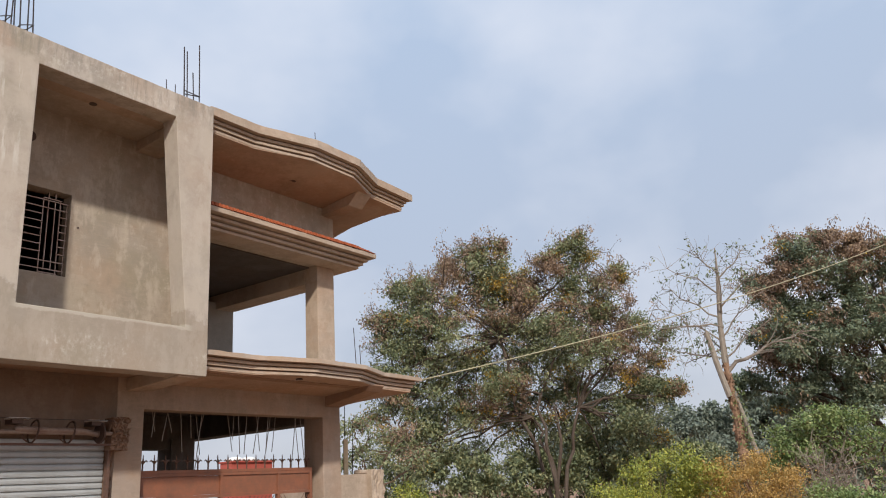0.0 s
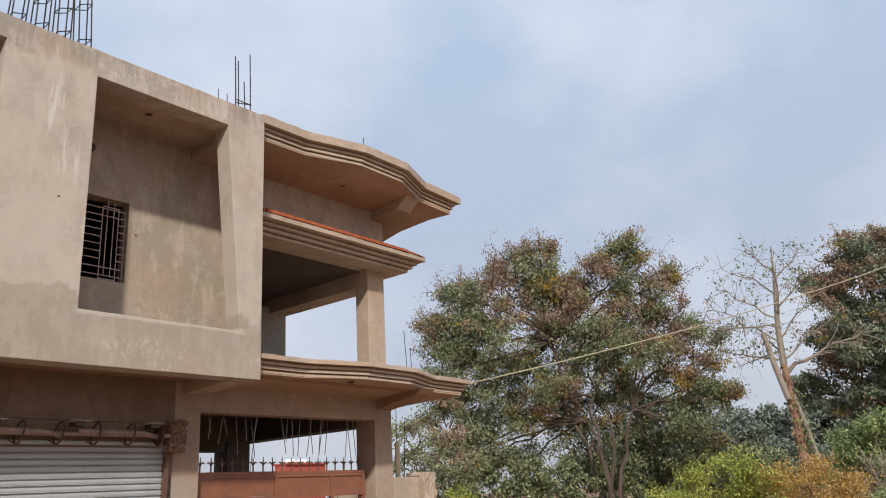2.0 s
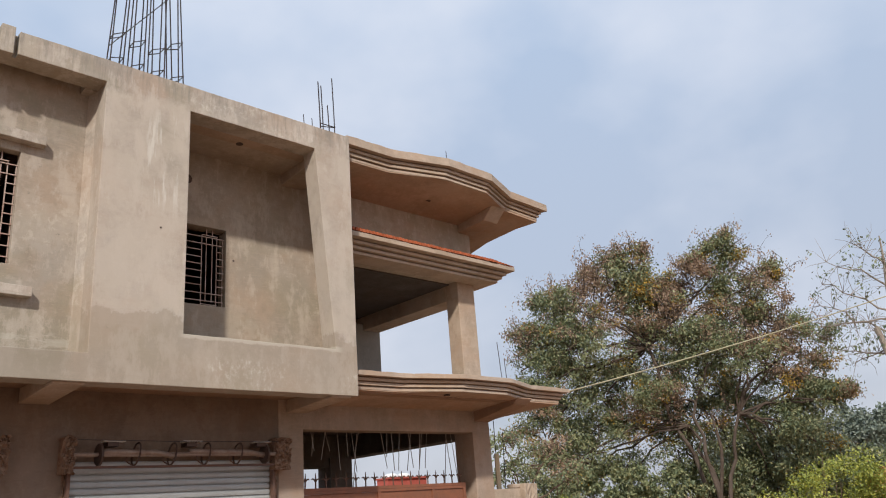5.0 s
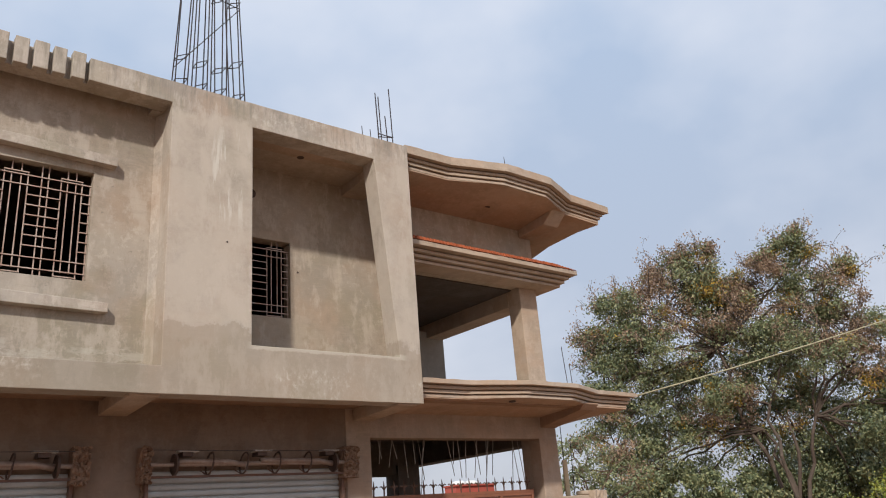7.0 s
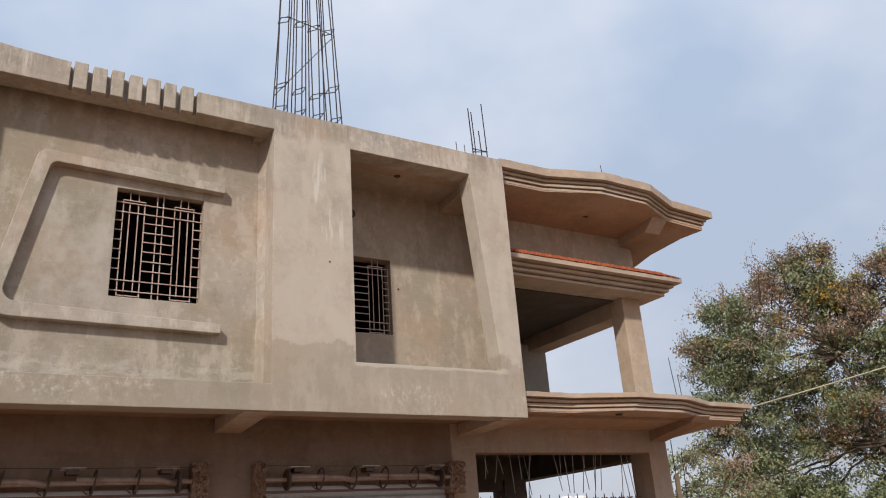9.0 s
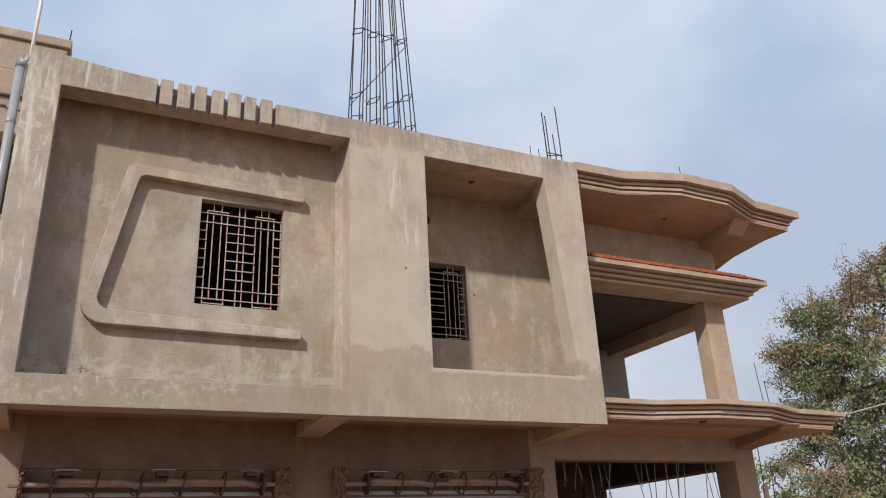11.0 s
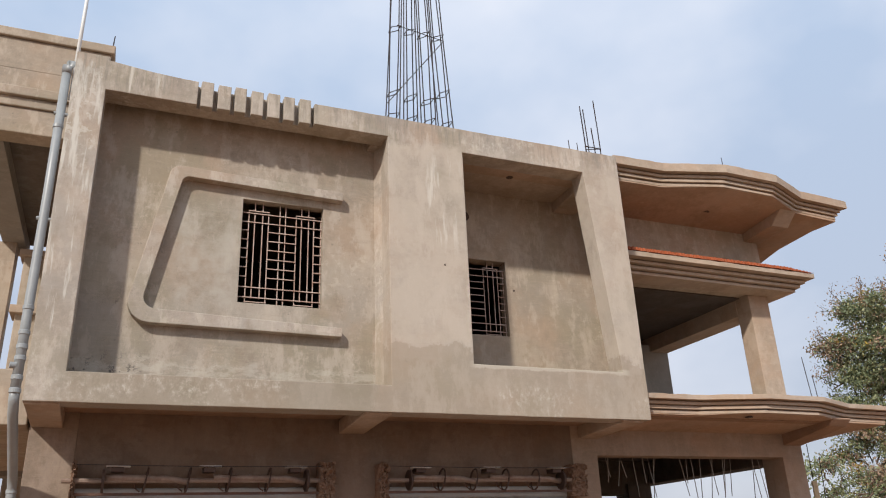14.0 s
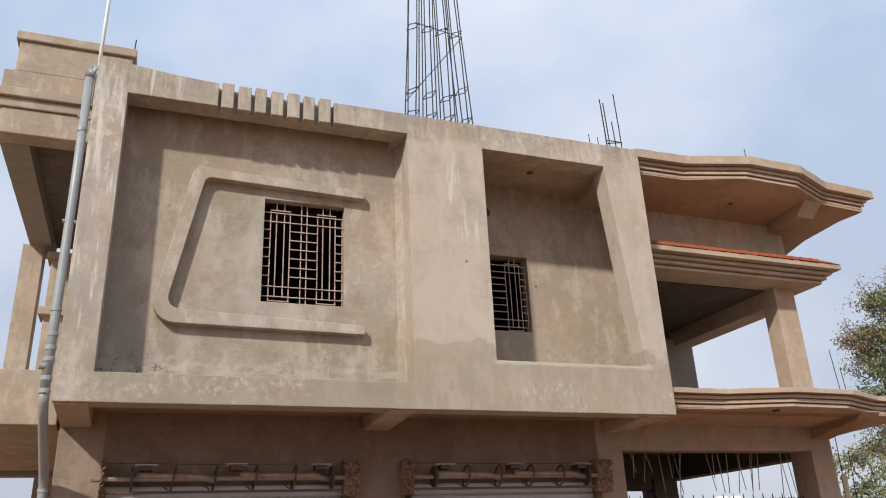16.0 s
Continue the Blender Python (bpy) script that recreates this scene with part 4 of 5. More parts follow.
# ---- boundary wall with a leaning plank beside the house ----
bwall = thing("boundary_wall", "low plastered boundary wall with a rough end post", "wall", (9.6, 9.25, 0))
part("wall_panel", one_box(0.003, 1.0, -0.06, 0.06, 0, 1.93), M_SLAB, bwall, bevel=0.015)
part("end_post", rough_block(0.72, 1.05, -0.16, 0.10, 0, 1.99, 44), M_SLAB, bwall, bevel=0.0)
part("coping", one_box(0.55, 1.03, -0.07, 0.09, 1.932, 2.0), M_SLAB, bwall, bevel=0.02)
plank = thing("plank", "weathered wooden plank leaning against the boundary wall", "plank", (9.98, 9.36, 1.3))
part("board", one_box(-0.05, 0.05, -0.012, 0.012, -0.3, 1.22), M_WOOD, plank, bevel=0.004)
plank.rotation_euler = (radians(-3), radians(4), 0)
for x, z0, z1, lean in ((10.5, 3.48, 4.5, -0.07), (10.62, 3.48, 4.2, -0.04), (10.2, 1.2, 3.1, 0.05), (10.36, 1.2, 2.9, 0.1)):
    r = thing("steel_rod", "thin upright steel rod beside the canopy", "steel bar", (x, 9.6 if z0 < 2 else 9.5, z0), "steel rods")
    part("bar", one_tube([(0, 0, -0.02), (lean, 0, z1 - z0)], 0.007, 5), M_STEEL, r)

# ---- drain pipes at the house end ----
pipe = thing("drain_pipe", "grey plastic drain pipe with joints and a bent top", "drain pipe", (-0.87, 8.02, 0))
R = 0.045
part("pipe_run", one_tube([(0, 0, 3.18), (0.0, 0, 3.9), (0.005, 0, 5.2), (0.0, 0, 6.62)], R, 14), M_PVC, pipe, smooth=True)
part("bend", one_tube([(0, 0, 6.60), (0, 0, 6.68), (0.02, 0.02, 6.73), (0.07, 0.05, 6.75), (0.14, 0.09, 6.75)], R + 0.006, 14), M_PVC, pipe, smooth=True)
part("offset", one_tube([(0, 0, 3.2), (0, 0.03, 3.1), (0, 0.14, 3.0), (0, 0.9, 2.56), (0, 1.02, 2.46), (0, 1.04, 2.36), (0, 1.04, 2.2)], R, 14), M_PVC, pipe, smooth=True)
part("lower_run", one_tube([(0, 1.04, 0.05), (0, 1.04, 2.22)], R, 14), M_PVC, pipe, smooth=True)
for za, ya in ((5.95, 0), (3.98, 0), (3.735, 0), (3.60, 0), (3.49, 0), (3.31, 0), (3.19, 0), (2.4, 1.04)):
    part("socket", one_tube([(0, ya, za - 0.024), (0, ya, za - 0.018), (0, ya, za + 0.018), (0, ya, za + 0.024)], [R, R + 0.006, R + 0.006, R], 18), M_PVC, pipe)
part("cap", one_tube([(-0.02, -0.02, 3.42), (-0.075, -0.03, 3.42)], 0.03, 12), M_PVC, pipe)
for za in (6.1, 4.9):
    part("clip", one_tube([(-0.06, -0.01, za), (0.08, 0.0, za)], 0.02, 8), M_PVC, pipe)
vent = thing("vent_pipe", "thin white plastic pipe standing above the roof", "pipe", (-0.80, 8.04, 6.3))
part("pipe_run", one_tube([(0, 0, 0), (0.01, 0, 1.2), (0.02, 0, 2.6)], 0.021, 10), M_PVCW, vent, smooth=True)
spout = thing("plastic_rag", "pale plastic scrap stuck at the parapet end", "plastic scrap", (-0.42, 8.3, 6.75))
part("sheet", one_tube([(-0.02, 0, 0.24), (0.0, 0, 0.14), (0.05, 0.01, 0.06), (0.10, 0.01, -0.02)], [0.02, 0.035, 0.03, 0.02], 6), M_WHITE, spout)

# ---- the wing behind the house end ----
wing = thing("wing", "unfinished plastered wing with moulded parapet and open storeys", "house", (0, 0, 0))
WY = 9.05


def wing_block(name, x0, z0, z1, y0=WY, y1=13.2, bevel=0.012):
    part(name, one_box(x0, -0.82, y0, y1, z0, z1), M_WALL, wing, bevel=bevel)


part("parapet", one_box(-1.79, -0.52, WY, 13.2, 7.20, 7.62), M_WALL, wing, bevel=0.012)
part("parapet_cap", one_box(-1.83, -0.48, WY - 0.04, 13.2, 7.622, 7.74), M_WALL, wing, bevel=0.012)
wing_block("parapet_foot", -1.90, 6.92, 7.198, WY - 0.01)
wing_block("cornice", -1.97, 6.80, 6.918, WY - 0.10)
wing_block("cornice_step", -1.92, 6.68, 6.798, WY - 0.05)
wing_block("edge_beam", -1.86, 6.35, 6.678, WY - 0.02, WY + 0.26)
part("side_beam", one_box(-1.86, -1.55, WY + 0.262, 13.2, 6.35, 6.678), M_BARE, wing)
# wing soffit darkened by colour, as shade under its roof
part("soffit", one_box(-1.55, -0.82, WY + 0.262, 13.2, 6.55, 6.676), M_INNER_SHADE, wing)
part("column", one_box(-1.95, -1.66, 12.6, 12.95, 3.4, 6.35), M_WALL, wing)
part("balcony_slab", one_box(-2.6, -0.83, WY, 13.2, 3.05, 3.62), M_WALL, wing, bevel=0.01)
part("lower_beam", one_box(-2.6, -0.83, 13.2, 13.5, 2.98, 3.4), M_BARE, wing)
part("column", one_box(-1.45, -0.83, 13.6, 14.0, 0, 3.0), M_WALL, wing)
part("balcony_post", one_box(-1.52, -1.2, 12.5, 12.8, 3.6, 6.1), M_WALL, wing, bevel=0.01)
part("post_cap", one_box(-1.58, -1.14, 12.42, 12.86, 6.1, 6.2), M_SLAB, wing, bevel=0.01)
part("post_ring", one_box(-1.59, -1.12, 12.40, 12.88, 5.2, 5.32), M_SLAB, wing, bevel=0.01)
stub = thing("steel_stub", "single short steel bar standing on the parapet", "steel bar", (-0.52, WY + 0.05, 7.74), "steel stubs")
part("bar", one_tube([(0, 0, 0), (0.01, 0, 0.2)], 0.008, 5), M_STEEL, stub)

# ---- the cable ----
cable = thing("cable", "sagging pale cable strung from the canopy corner", "cable", (0, 0, 0))
A, B = Vector((10.75, 8.30, 3.42)), Vector((30.0, 1.1, 9.1))
pts = [A.lerp(B, i / 24) - Vector((0, 0, 0.95 * 4 * (i / 24) * (1 - i / 24))) * 0.36 for i in range(25)]
part("line", one_tube(pts, 0.012, 6), M_CABLE, cable, smooth=True)

# ---- far red shed seen through the hall ----
shed = thing("red_shed", "distant red sheet-metal shed with white tanks", "shed", (20.2, 25.2, 0))
part("body", one_box(0.3, 2.35, 0, 0.7, 0, 3.10), M_REDWALL, shed)
part("roof", one_box(0.25, 2.4, -0.08, 0.78, 3.10, 3.16), M_REDWALL, shed)
for x in (0.75, 1.4):
    part("tank", one_tube([(x, 0.35, 3.15), (x, 0.35, 3.25), (x, 0.35, 3.33)], [0.32, 0.32, 0.16], 12), M_WHITE, shed, smooth=True)
part("low_wall", one_box(3.0, 5.2, 0, 0.3, 0, 2.75), M_HALL, shed)


# ---- trees ----
def leaf_object(name, centres, size, material, parent, seed, droop=0.3, label="", kind=""):
    """One mesh of many small folded leaves at the given centres."""
    rng = np.random.default_rng(seed)
    n = len(centres)
    d = rng.normal(size=(n, 3))
    d[:, 2] -= droop
    d /= np.linalg.norm(d, axis=1)[:, None]
    up = rng.normal(size=(n, 3)) * 0.7 + (0, 0, 1)
    w = np.cross(d, up)
    w /= np.linalg.norm(w, axis=1)[:, None] + 1e-9
    nrm = np.cross(w, d)
    s = size * rng.uniform(0.6, 1.35, (n, 1))
    a = centres
    left = a + d * s * 0.45 + w * s * 0.26 + nrm * s * 0.08
    right = a + d * s * 0.45 - w * s * 0.26 + nrm * s * 0.08
    tip = a + d * s
    verts = np.stack([a, left, tip, right], 1).reshape(-1, 3)
    k = np.arange(n)[:, None] * 4
    faces = np.concatenate([k + (0, 1, 2), k + (0, 2, 3)], 1).reshape(-1, 3)
    mesh = bpy.data.meshes.new(name)
    mesh.vertices.add(len(verts))
    mesh.vertices.foreach_set("co", verts.astype(np.float32).ravel())
    mesh.loops.add(faces.size)
    mesh.loops.foreach_set("vertex_index", faces.astype(np.int32).ravel())
    mesh.polygons.add(len(faces))
    mesh.polygons.foreach_set("loop_start", np.arange(0, faces.size, 3, dtype=np.int32))
    mesh.update(calc_edges=True)
    mesh.validate()
    ob = link(name, mesh, material, parent, label)
    if kind:
        tagged(ob, kind=kind)
    return ob


def sprays(rng, lobes, per_area, shell=0.5, ragged=0.0, thin=0.0):
    """Places of leaf sprays: flat pads of foliage round the outside of each lobe (x, y, z, radius), with gaps between them."""
    pads = []
    for x, y, z, r in lobes:
        for _ in range(int((5 + 5.0 * r * r) * (thin or 1.0))):
            d = rng.normal(size=3)
            d[2] = d[2] * 0.9 + 0.15
            d /= np.linalg.norm(d)
            k = r * (shell + (1.0 - shell) * rng.random() ** 0.5)
            size = min(r * 0.6, rng.choice((0.3, 0.42, 0.55, 0.75)) * rng.uniform(0.8, 1.15)) * max(ragged, 0.6)
            pads.append((x + d[0] * k, y + d[1] * k, z + d[2] * k * 0.92, size))
        for _ in range(int(4 + 4 * r) if ragged else 0):
            d = rng.normal(size=3)
            d[2] = abs(d[2]) * 0.9 + 0.2
            d /= np.linalg.norm(d)
            reach = rng.uniform(1.05, 1.4)
            for step in (0.8, 0.9, 1.0):
                k = r * reach * step
                pads.append((x + d[0] * k, y + d[1] * k, z + d[2] * k, (0.62 - 0.45 * step) * rng.uniform(0.9, 1.6) * min(1.0, r)))
    out = []
    for x, y, z, r in pads:
        n = max(3, int(per_area * r * r))
        d = rng.normal(size=(n, 3))
        d /= np.linalg.norm(d, axis=1)[:, None]
        d[:, 2] = d[:, 2] * 0.8
        out.append(np.array((x, y, z)) + d * r * rng.random((n, 1)) ** 0.45)
    owner = np.repeat(np.arange(len(out)), [len(o) for o in out])
    return np.concatenate(out), owner, np.array(pads)[:, :3]


def fill(rng, spots, leaves, spread):
    return (spots[:, None] + rng.normal(size=(len(spots), leaves, 3)) * np.array((spread, spread, spread * 0.7))).reshape(-1, 3)


def limb(bm, rng, a, b, r0, r1, bend=0.12, n=6, sides=6):
    a, b = Vector(a), Vector(b)
    length = (b - a).length
    off = Vector(rng.normal(size=3)) * bend * length
    off.z = abs(off.z) * 0.6
    pts = [a.lerp(b, i / n) + off * math.sin(math.pi * i / n) * 0.6 + Vector(rng.normal(size=3)) * 0.02 * length * (0 < i < n) for i in range(n + 1)]
    tube(bm, pts, [r0 + (r1 - r0) * i / n for i in range(n + 1)], sides)
    return pts


def broad_tree(label, seed, base, forks, lobes, per_area, leaves, spread, leaf, mats, mixes, trunk_r, twigs=0.10, shell=0.55, bark=None, ragged=1.0, wisps=0, thin=0.0):
    rng = np.random.default_rng(seed)
    tree = thing("tree", label, "tree", base, "trees")
    base = np.array(base)
    wood = bmesh.new()
    heads = []
    for fx, fy, fz in forks:
        pts = limb(wood, rng, (rng.normal() * 0.2, rng.normal() * 0.2, -0.15), np.array((fx, fy, fz)) - base, trunk_r, trunk_r * 0.55, 0.06, 8, 8)
        heads.append(np.array(pts[-1]))
    spots, owner, pads = sprays(rng, lobes, per_area, shell, ragged, thin)
    spots = spots - base
    for x, y, z, r in lobes:
        c = np.array((x, y, z)) - base
        h = min(heads, key=lambda q: np.linalg.norm(q - c))
        limb(wood, rng, h, c, trunk_r * 0.42, 0.03, 0.14, 7)
        near = spots[np.linalg.norm(spots - c, axis=1) < r * 1.15]
        for p in near[rng.random(len(near)) < twigs]:
            limb(wood, rng, c + (p - c) * rng.uniform(0.25, 0.75) + rng.normal(size=3) * r * 0.22, p, 0.026, 0.007, 0.14, 4, 4)
    # thin shoots with hanging pods stand out of the top of the crown
    hung = []
    for _ in range(wisps):
        x, y, z, r = lobes[rng.integers(len(lobes))]
        if z + r < 6.0:
            continue
        d = rng.normal(size=3) * (1, 1, 0.6) + (0, 0, 0.6)
        d /= np.linalg.norm(d)
        a = np.array((x, y, z)) - base + d * r * 0.7
        pts = limb(wood, rng, a, a + d * (r * 0.35 + rng.uniform(0.3, 0.95)), 0.02, 0.006, 0.12, 5, 4)
        for p in pts[2:]:
            q = Vector(p) + Vector(rng.normal(size=3)) * 0.18
            limb(wood, rng, p, q, 0.008, 0.004, 0.1, 2, 3)
            hung += [np.array(p), np.array(q)]
    if hung:
        leaf_object("shoot_leaves", fill(rng, np.array(hung), 7, 0.10), leaf * 0.75, mats[1], tree, seed + 3, 1.6, kind="stuff")
    part("trunk", wood, bark or M_BARK, tree)
    # whole sprays carry pods or flowers, more of them high up and outside
    high = (pads[:, 2] - pads[:, 2].min()) / np.ptp(pads[:, 2])
    drift = np.array([noise.noise(Vector(p) * 0.55) for p in pads])
    pick = rng.random(len(pads)) * 0.45 - 0.75 * drift + 0.7 * (0.62 - high)
    pick = (np.argsort(np.argsort(pick)) / len(pads))[owner] + rng.normal(size=len(spots)) * 0.03
    low = 0.0
    for i, (name, mat, share) in enumerate(zip(("seed_pod", "flower"), mats[1:], mixes)):
        sel = (pick >= low) & (pick < low + share) if i else pick < share
        low += share
        if sel.sum():
            leaf_object(name, fill(rng, spots[sel], leaves, spread * 0.8), leaf * 0.85, mat, tree, seed + 5 + i, 1.0, kind="stuff")
    leaf_object("crown", fill(rng, spots[pick >= low], leaves, spread), leaf, mats[0], tree, seed + 9, kind="stuff")
    return tree


# the big crown has two humps with a notch and a window of sky between them
HUMP = [(24.2, 16.0, 8.7, 1.33), (23.1, 16.6, 8.4, 1.16), (25.5, 15.5, 8.3, 1.09), (22.8, 17.9, 7.3, 1.02), (23.0, 18.9, 6.4, 1.03), (22.6, 16.6, 6.8, 1.02), (24.1, 16.7, 5.7, 1.10), (24.5, 16.1, 10.0, 0.92),
        (24.7, 15.3, 10.5, 0.57), (23.0, 18.1, 9.1, 0.52), (25.7, 15.5, 9.6, 0.80), (22.9, 17.7, 5.2, 0.93), (22.2, 18.6, 7.7, 0.64), (24.9, 16.4, 4.3, 0.88), (23.9, 17.8, 3.6, 1.05), (22.8, 18.7, 4.2, 0.88),
        (22.8, 18.4, 2.6, 0.94), (24.7, 17.0, 2.5, 0.88), (21.8, 18.7, 5.4, 0.62), (24.3, 14.7, 4.9, 0.80), (25.9, 15.5, 3.4, 0.84)]
HUMP_B = [(25.7, 13.4, 8.8, 1.01), (26.4, 13.2, 9.8, 0.82), (26.2, 12.4, 10.3, 0.55), (24.9, 14.0, 7.5, 0.95), (26.3, 12.2, 7.7, 1.13), (27.1, 11.3, 7.3, 0.81), (27.0, 10.7, 6.4, 0.83), (24.9, 13.1, 6.1, 1.03),
         (26.0, 11.9, 5.6, 1.08), (27.2, 11.0, 5.2, 0.89), (27.1, 10.2, 4.5, 0.53), (27.1, 11.5, 9.1, 0.50), (25.7, 14.6, 9.1, 0.74), (25.9, 14.8, 6.0, 0.95), (27.0, 11.7, 3.7, 0.94), (26.7, 10.8, 3.2, 0.85),
         (27.1, 13.5, 4.5, 0.79), (27.7, 13.0, 2.2, 0.98), (27.5, 11.4, 2.1, 0.74), (27.1, 14.6, 1.9, 0.62), (27.3, 9.7, 4.6, 0.30), (26.6, 15.5, 2.2, 0.84)]
HUMP_C = [(25.9, 16.9, 5.2, 1.1), (26.9, 14.7, 5.0, 1.2), (27.5, 13.2, 6.8, 1.2), (26.3, 15.6, 7.1, 1.0), (27.9, 12.0, 4.6, 1.1), (27.2, 14.0, 3.2, 1.1), (25.0, 18.3, 4.6, 1.1), (24.4, 18.9, 2.9, 1.0)]
broad_tree("large spreading tree with green leaves and brown seed pods", 11, (25.5, 13.8, 0), [(25.6, 13.7, 4.2), (25.8, 12.8, 4.1), (25.2, 14.4, 3.9), (24.7, 15.2, 6.8), (24.9, 13.8, 4.6)],
           [(x, y, z - (0.5 if z > 9 else 0.25), r * 1.05) for x, y, z, r in HUMP + HUMP_B + HUMP_C], 26, 36, 0.165, 0.108, (M_LEAF, M_POD, M_FLOWER), (0.23, 0.04), 0.085, bark=M_STEM, wisps=420, thin=1.0)
RIGHT = [(37.3, 6.4, 9.4, 1.91), (36.5, 7.8, 8.5, 1.02), (38.0, 5.1, 8.7, 1.74), (36.6, 7.3, 6.4, 1.65), (37.4, 5.5, 5.8, 2.00), (37.1, 8.6, 5.7, 0.87), (37.1, 7.1, 10.6, 0.74), (37.4, 5.8, 11.0, 0.54),
         (37.5, 4.4, 10.5, 0.56), (36.9, 8.4, 7.1, 0.80), (37.6, 7.1, 3.8, 1.52), (37.3, 9.9, 5.1, 0.61), (37.3, 8.8, 9.4, 0.58), (37.6, 3.9, 6.5, 1.83), (37.6, 3.5, 9.6, 1.04), (37.7, 4.6, 3.2, 2.0), (37.9, 1.5, 6.5, 2.6)]
broad_tree("dense dark tree with rusty pods at its top", 23, (38.2, 4.9, 0), [(38.2, 5.4, 3.5), (38.3, 3.9, 3.5)], RIGHT, 30, 34, 0.17, 0.15, (M_LEAFB, M_POD, M_FLOWER), (0.30, 0.02), 0.3, wisps=160)
FARWOOD = [(56.8, 19.3, 3.8, 2.4), (56.1, 21.5, 3.4, 2.2), (57.9, 15.8, 4.0, 2.2), (58.3, 14.0, 4.0, 2.6), (58.0, 17.5, 3.2, 2.4), (57.0, 24.0, 3.0, 2.6), (58.5, 11.0, 4.0, 3.0), (55.0, 27.0, 2.6, 2.4)]
broad_tree("hazy distant trees beyond the field", 31, (57.5, 17, 0), [(57.5, 16, 2.5), (57, 20, 2.5)], FARWOOD, 18, 22, 0.25, 0.3, (M_FAR,), (), 0.2, 0.05)
SIDE = [(17.9, 16.2, 3.1, 0.6), (18.4, 15.4, 2.8, 0.7), (17.9, 16.2, 2.4, 0.5), (18.9, 14.9, 2.3, 0.6)]
broad_tree("small leafy tree behind the boundary wall", 37, (17.9, 16.0, 0), [(18.0, 15.9, 1.6)], SIDE, 20, 14, 0.14, 0.10, (M_LEAF, M_POD), (0.25,), 0.07, 0.2, ragged=0.8)
GREEN = [(21.6, 4.3, 2.35, 0.65), (21.7, 3.7, 2.1, 0.6), (21.4, 4.95, 1.75, 0.5), (21.8, 3.1, 1.7, 0.6), (21.5, 4.5, 1.4, 0.7), (21.5, 4.85, 2.1, 0.55), (21.4, 5.3, 1.45, 0.5)]
broad_tree("small bright green tree with fine twigs", 41, (21.6, 4.2, 0), [(21.6, 4.5, 1.2)], GREEN, 70, 24, 0.12, 0.085, (M_FRESH,), (), 0.05, 0.25, ragged=0.6)


def bush(label, seed, base, lobes, mat, per_area=260, leaf=0.065, leaves=14):
    rng = np.random.default_rng(seed)
    ob = thing("bush", label, "bush", base, "bushes")
    spots = sprays(rng, lobes, per_area, 0.35, 0.45)[0] - np.array(base)
    stems = bmesh.new()
    for x, y, z, r in lobes:
        for _ in range(7):
            q = np.array((x, y, z)) - base + rng.normal(size=3) * r * 0.5
            limb(stems, rng, (rng.normal() * 0.1, rng.normal() * 0.1, -0.05), q, 0.014, 0.004, 0.1, 4, 4)
    part("stems", stems, M_BARK, ob)
    leaf_object("leaves", fill(rng, spots, leaves, 0.09), leaf, mat, ob, seed + 3, 0.1, kind="stuff")
    return ob


bush("bright yellow-green bush beside the plot", 51, (12.0, 4.7, 0), [(11.6, 5.7, 0.85, 0.33), (11.75, 5.45, 1.12, 0.32), (11.95, 5.1, 1.3, 0.38), (12.15, 4.65, 1.5, 0.42), (12.3, 4.25, 1.35, 0.45),
     (12.0, 4.9, 0.8, 0.6), (11.8, 5.4, 0.7, 0.5)], M_BUSH, 360, 0.042, 26)
bush("orange-brown twiggy bush beside the green one", 57, (12.5, 3.7, 0), [(12.45, 3.95, 1.35, 0.42), (12.5, 3.5, 1.35, 0.46), (12.6, 3.1, 1.1, 0.42), (12.5, 3.6, 0.8, 0.6)], M_BUSHO, 360, 0.034, 28)
bush("leafy green shrub at the plot's edge", 61, (12.8, 2.6, 0), [(12.8, 2.6, 0.8, 0.45), (12.9, 2.2, 0.7, 0.45)], M_FRESH, 330, 0.055, 18)
bush("small bright yellow-green plant beside the boundary wall", 67, (13.95, 11.3, 0), [(13.95, 11.3, 1.35, 0.32), (14.1, 11.1, 1.0, 0.35)], M_BUSH, 300, 0.06, 14)
UNDER = ((22.6, 18.6), (23.8, 17.2), (24.8, 15.9), (27.6, 14.6), (28.2, 12.9), (27.6, 11.2), (27.8, 9.9))
for i, (x, y) in enumerate(UNDER):
    bush("rough green undergrowth below the large tree", 80 + i, (x, y, 0), [(x, y, 0.9, 1.0), (x + 0.4, y - 0.7, 1.5, 0.85), (x - 0.2, y + 0.6, 1.9, 0.7)], M_LEAF, 40, 0.14, 20)


for i, (x, y) in enumerate(((33.0, 10.9), (33.2, 9.4), (33.5, 7.9), (33.6, 6.6), (33.4, 5.2))):
    bush("hazy green thicket behind the bare tree", 101 + i, (x, y, 0), [(x, y, 1.0, 1.2), (x, y + 0.6, 1.9, 0.9), (x, y - 0.6, 1.7, 0.9)], M_FAR, 40, 0.16, 20)


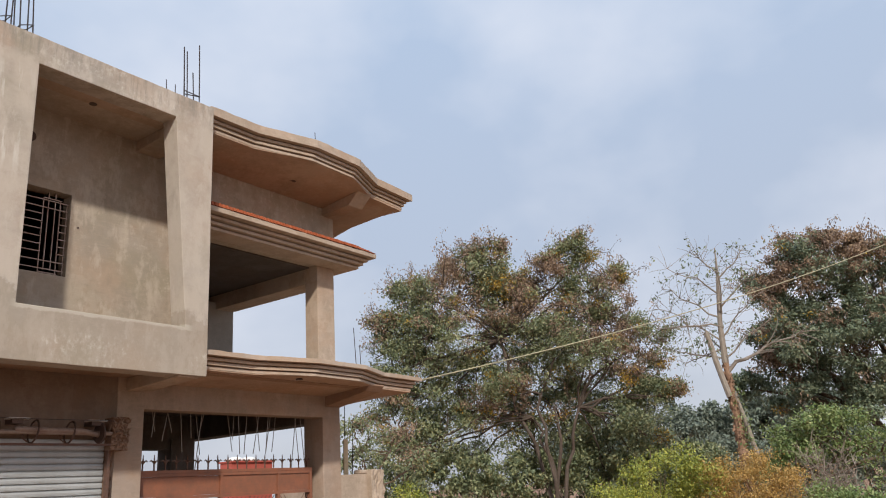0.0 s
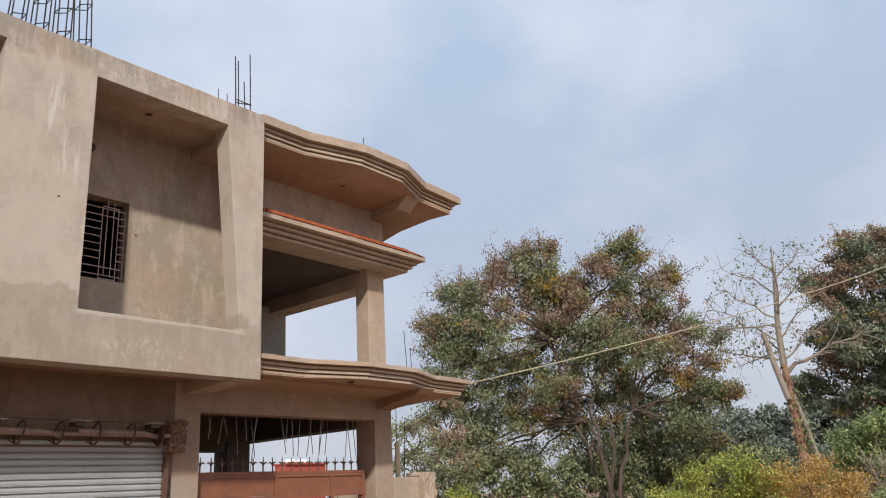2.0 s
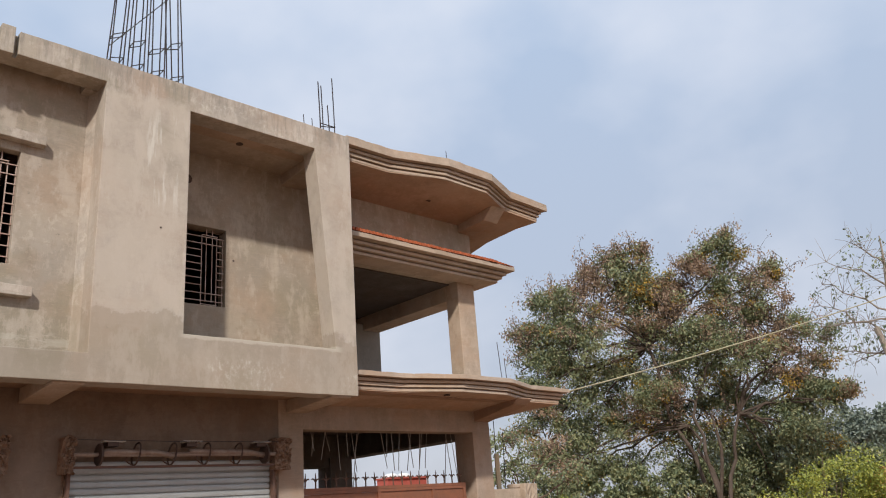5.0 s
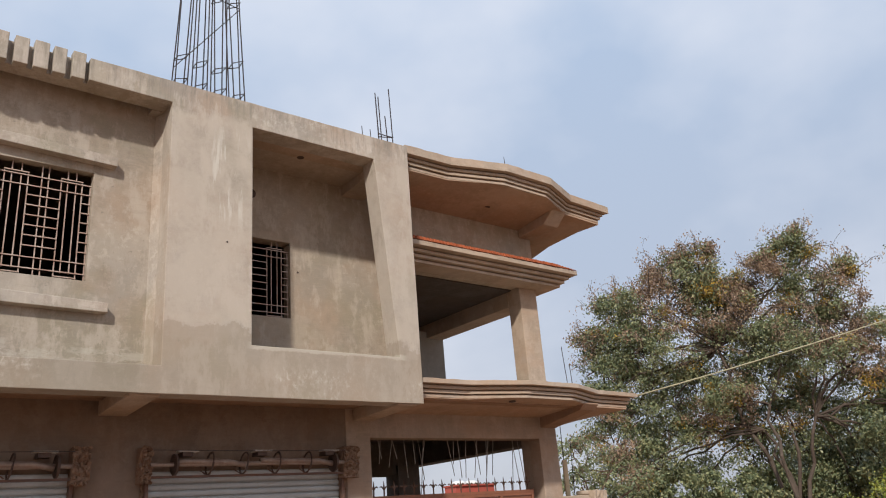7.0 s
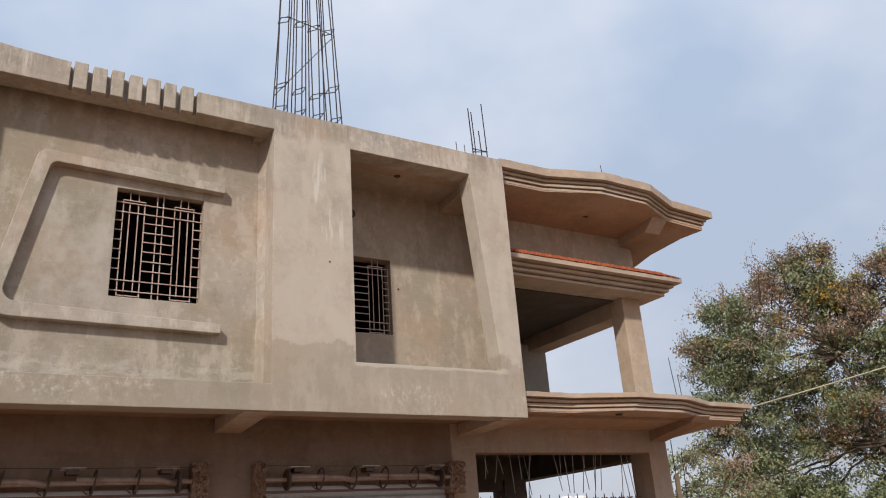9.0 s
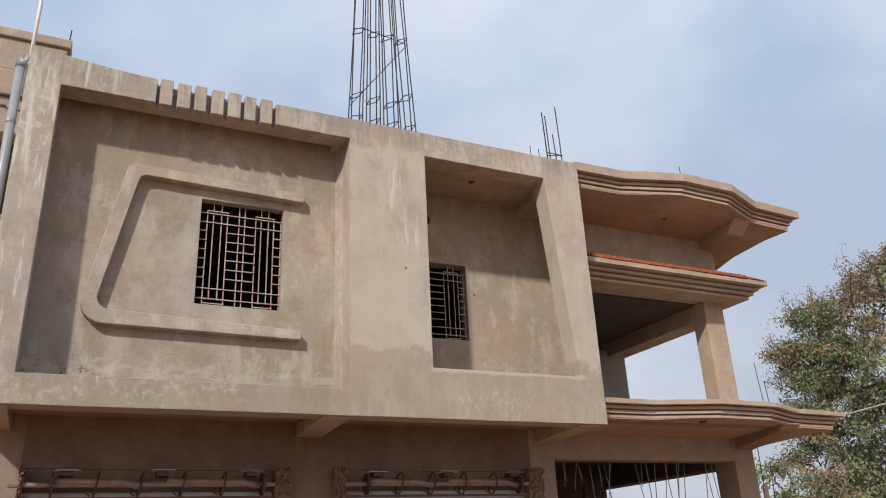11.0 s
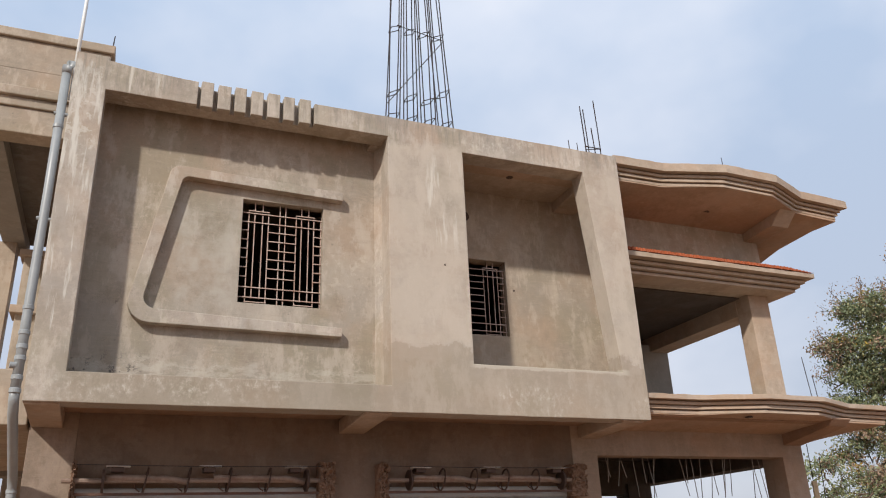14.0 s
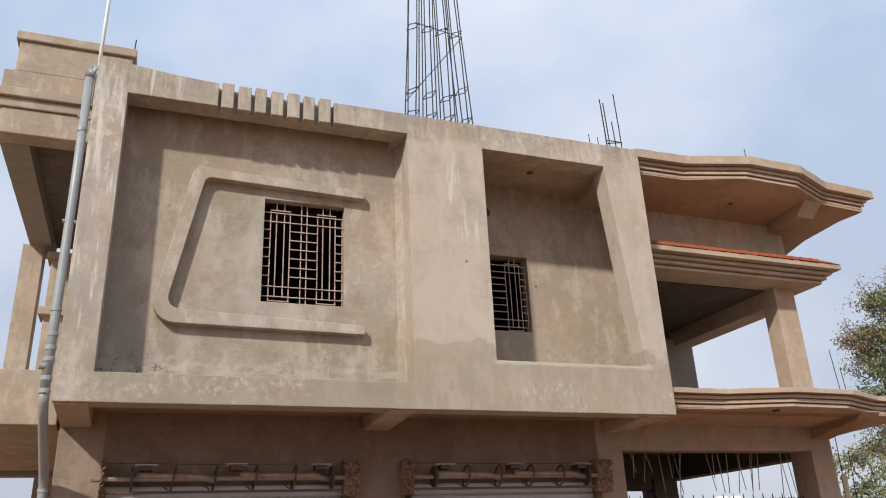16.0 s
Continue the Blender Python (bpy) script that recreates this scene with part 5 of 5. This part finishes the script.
def twiggy_bush(label, seed, base, height, spread, count):
    rng = np.random.default_rng(seed)
    ob = thing("twiggy_bush", label, "bush", base, "bushes")
    wood, tips = bmesh.new(), []
    for _ in range(count):
        side = rng.normal(size=2) * spread
        pts = limb(wood, rng, (rng.normal() * 0.08, rng.normal() * 0.08, -0.05), (side[0], side[1], height * rng.uniform(0.6, 1.0)), 0.02, 0.006, 0.12, 6, 4)
        for p in pts[2:]:
            for _ in range(4):
                q = Vector(p) + Vector((rng.normal() * 0.2, rng.normal() * 0.22, abs(rng.normal()) * 0.28))
                tips.append(np.array(limb(wood, rng, p, q, 0.008, 0.003, 0.14, 3, 4)[-1]))
    part("wood", wood, M_PALEBARK, ob)
    tips = np.array(tips)
    leaf_object("leaves", fill(rng, tips[rng.random(len(tips)) < 0.3], 3, 0.08), 0.06, M_POD, ob, seed + 1, kind="stuff")


twiggy_bush("dry leafless grey-brown bush of thin twigs", 121, (20.2, 3.9, 0), 1.9, 0.33, 15)
twiggy_bush("dry leafless grey-brown bush of thin twigs", 122, (24.6, 5.8, 0), 2.4, 0.4, 22)


def bare_tree():
    rng = np.random.default_rng(71)
    base = np.array((23.1, 6.55, 0))
    tree = thing("bare_tree", "half-bare pale tree with peeling trunk and few leaves", "tree", base, "trees")
    raw, wood = bmesh.new(), bmesh.new()
    steps = np.linspace(0.0, 1.0, 34)
    tube(raw, [Vector((0.05 - 0.05 * k + rng.normal() * 0.012, -0.05 + 0.17 * k + rng.normal() * 0.012, -0.1 + 4.7 * k)) for k in steps],
         [float(0.165 - 0.075 * k + rng.uniform(-0.022, 0.022)) for k in steps], 11)
    tube(wood, [(0, 0.12, 4.58), (0.0, 0.1, 5.6), (0.0, 0.0, 6.6), (0.0, -0.08, 7.3), (0.0, -0.12, 8.0)], [0.10, 0.075, 0.055, 0.035, 0.015], 8)
    tube(wood, [(-0.2, 0.1, 3.6), (-0.25, 0.3, 4.6), (-0.25, 0.45, 5.5)], [0.085, 0.08, 0.075], 8)
    tube(wood, [(0.1, -0.45, -0.1), (0.1, -0.36, 1.6), (0.05, -0.2, 2.6), (0.0, 0.0, 3.7)], [0.09, 0.075, 0.065, 0.05], 8)
    tips = []
    ends = [((0, 0.1, 4.7), (-0.3, 1.5, 5.1)), ((0, 0.1, 5.2), (-0.4, 1.7, 6.4)), ((0, 0.05, 5.9), (-0.3, 1.55, 7.0)), ((0, 0, 6.6), (-0.3, 1.3, 7.6)), ((0, 0, 5.6), (-0.5, 1.8, 5.8)),
            ((0, 0.1, 4.7), (0.5, -1.2, 5.7)), ((0, 0.1, 5.3), (0.4, -1.1, 6.5)), ((0, 0, 6.2), (0.4, -1.1, 7.2)), ((0, 0, 7.0), (0.2, -0.8, 7.8)), ((0, -0.1, 7.2), (-0.1, 0.6, 8.0)), ((0, 0, 5.0), (-0.2, 1.2, 4.7)),
            ((0, 0.1, 4.9), (0.9, 0.8, 6.0)), ((0, 0, 6.0), (-0.9, -0.3, 7.2))]
    for a, b in ends:
        pts = limb(wood, rng, a, b, 0.028, 0.008, 0.1, 6, 6)
        for p in pts[2:]:
            for _ in range(5):
                q = Vector(p) + Vector(rng.normal(size=3)) * 0.32 + Vector((0, 0, 0.10))
                sub = limb(wood, rng, p, q, 0.008, 0.003, 0.14, 3, 4)
                tips.append(np.array(sub[-1]))
    hook_pts = limb(wood, rng, (0.0, 0.1, 4.3), (0.5, -1.9, 5.2), 0.06, 0.014, 0.1, 7, 6)
    for p in hook_pts[3:]:
        for _ in range(3):
            limb(wood, rng, p, Vector(p) + Vector((rng.normal() * 0.2, -0.5, rng.normal() * 0.25)), 0.02, 0.006, 0.12, 3, 4)
    part("trunk", raw, M_RAWBARK, tree, "peeling reddish trunk")
    part("crown_wood", wood, M_PALEBARK, tree)
    spots = np.array(tips)
    leaf_object("leaves", fill(rng, spots[rng.random(len(spots)) < 0.6], 4, 0.08), 0.105, M_LEAFB, tree, 77, 1.2, kind="stuff")
    up = rng.random(420)
    turn = rng.random(420) * 2 * math.pi
    girth = 0.17 - 0.07 * up
    flakes = np.stack([0.05 - 0.05 * up + np.cos(turn) * girth, -0.05 + 0.17 * up + np.sin(turn) * girth, 0.2 + 4.4 * up], 1)
    leaf_object("bark_flakes", flakes, 0.13, M_RAWBARK, tree, 79, 2.2, kind="stuff")
    climb = rng.random(90)
    ivy = np.stack([rng.normal(size=90) * 0.09 - 0.08, rng.normal(size=90) * 0.1 - 0.33 + 0.3 * climb, 0.8 + 3.0 * climb], 1)
    leaf_object("ivy", fill(rng, ivy, 5, 0.06), 0.08, M_FRESH, tree, 78, 0.5, kind="stuff")


bare_tree()
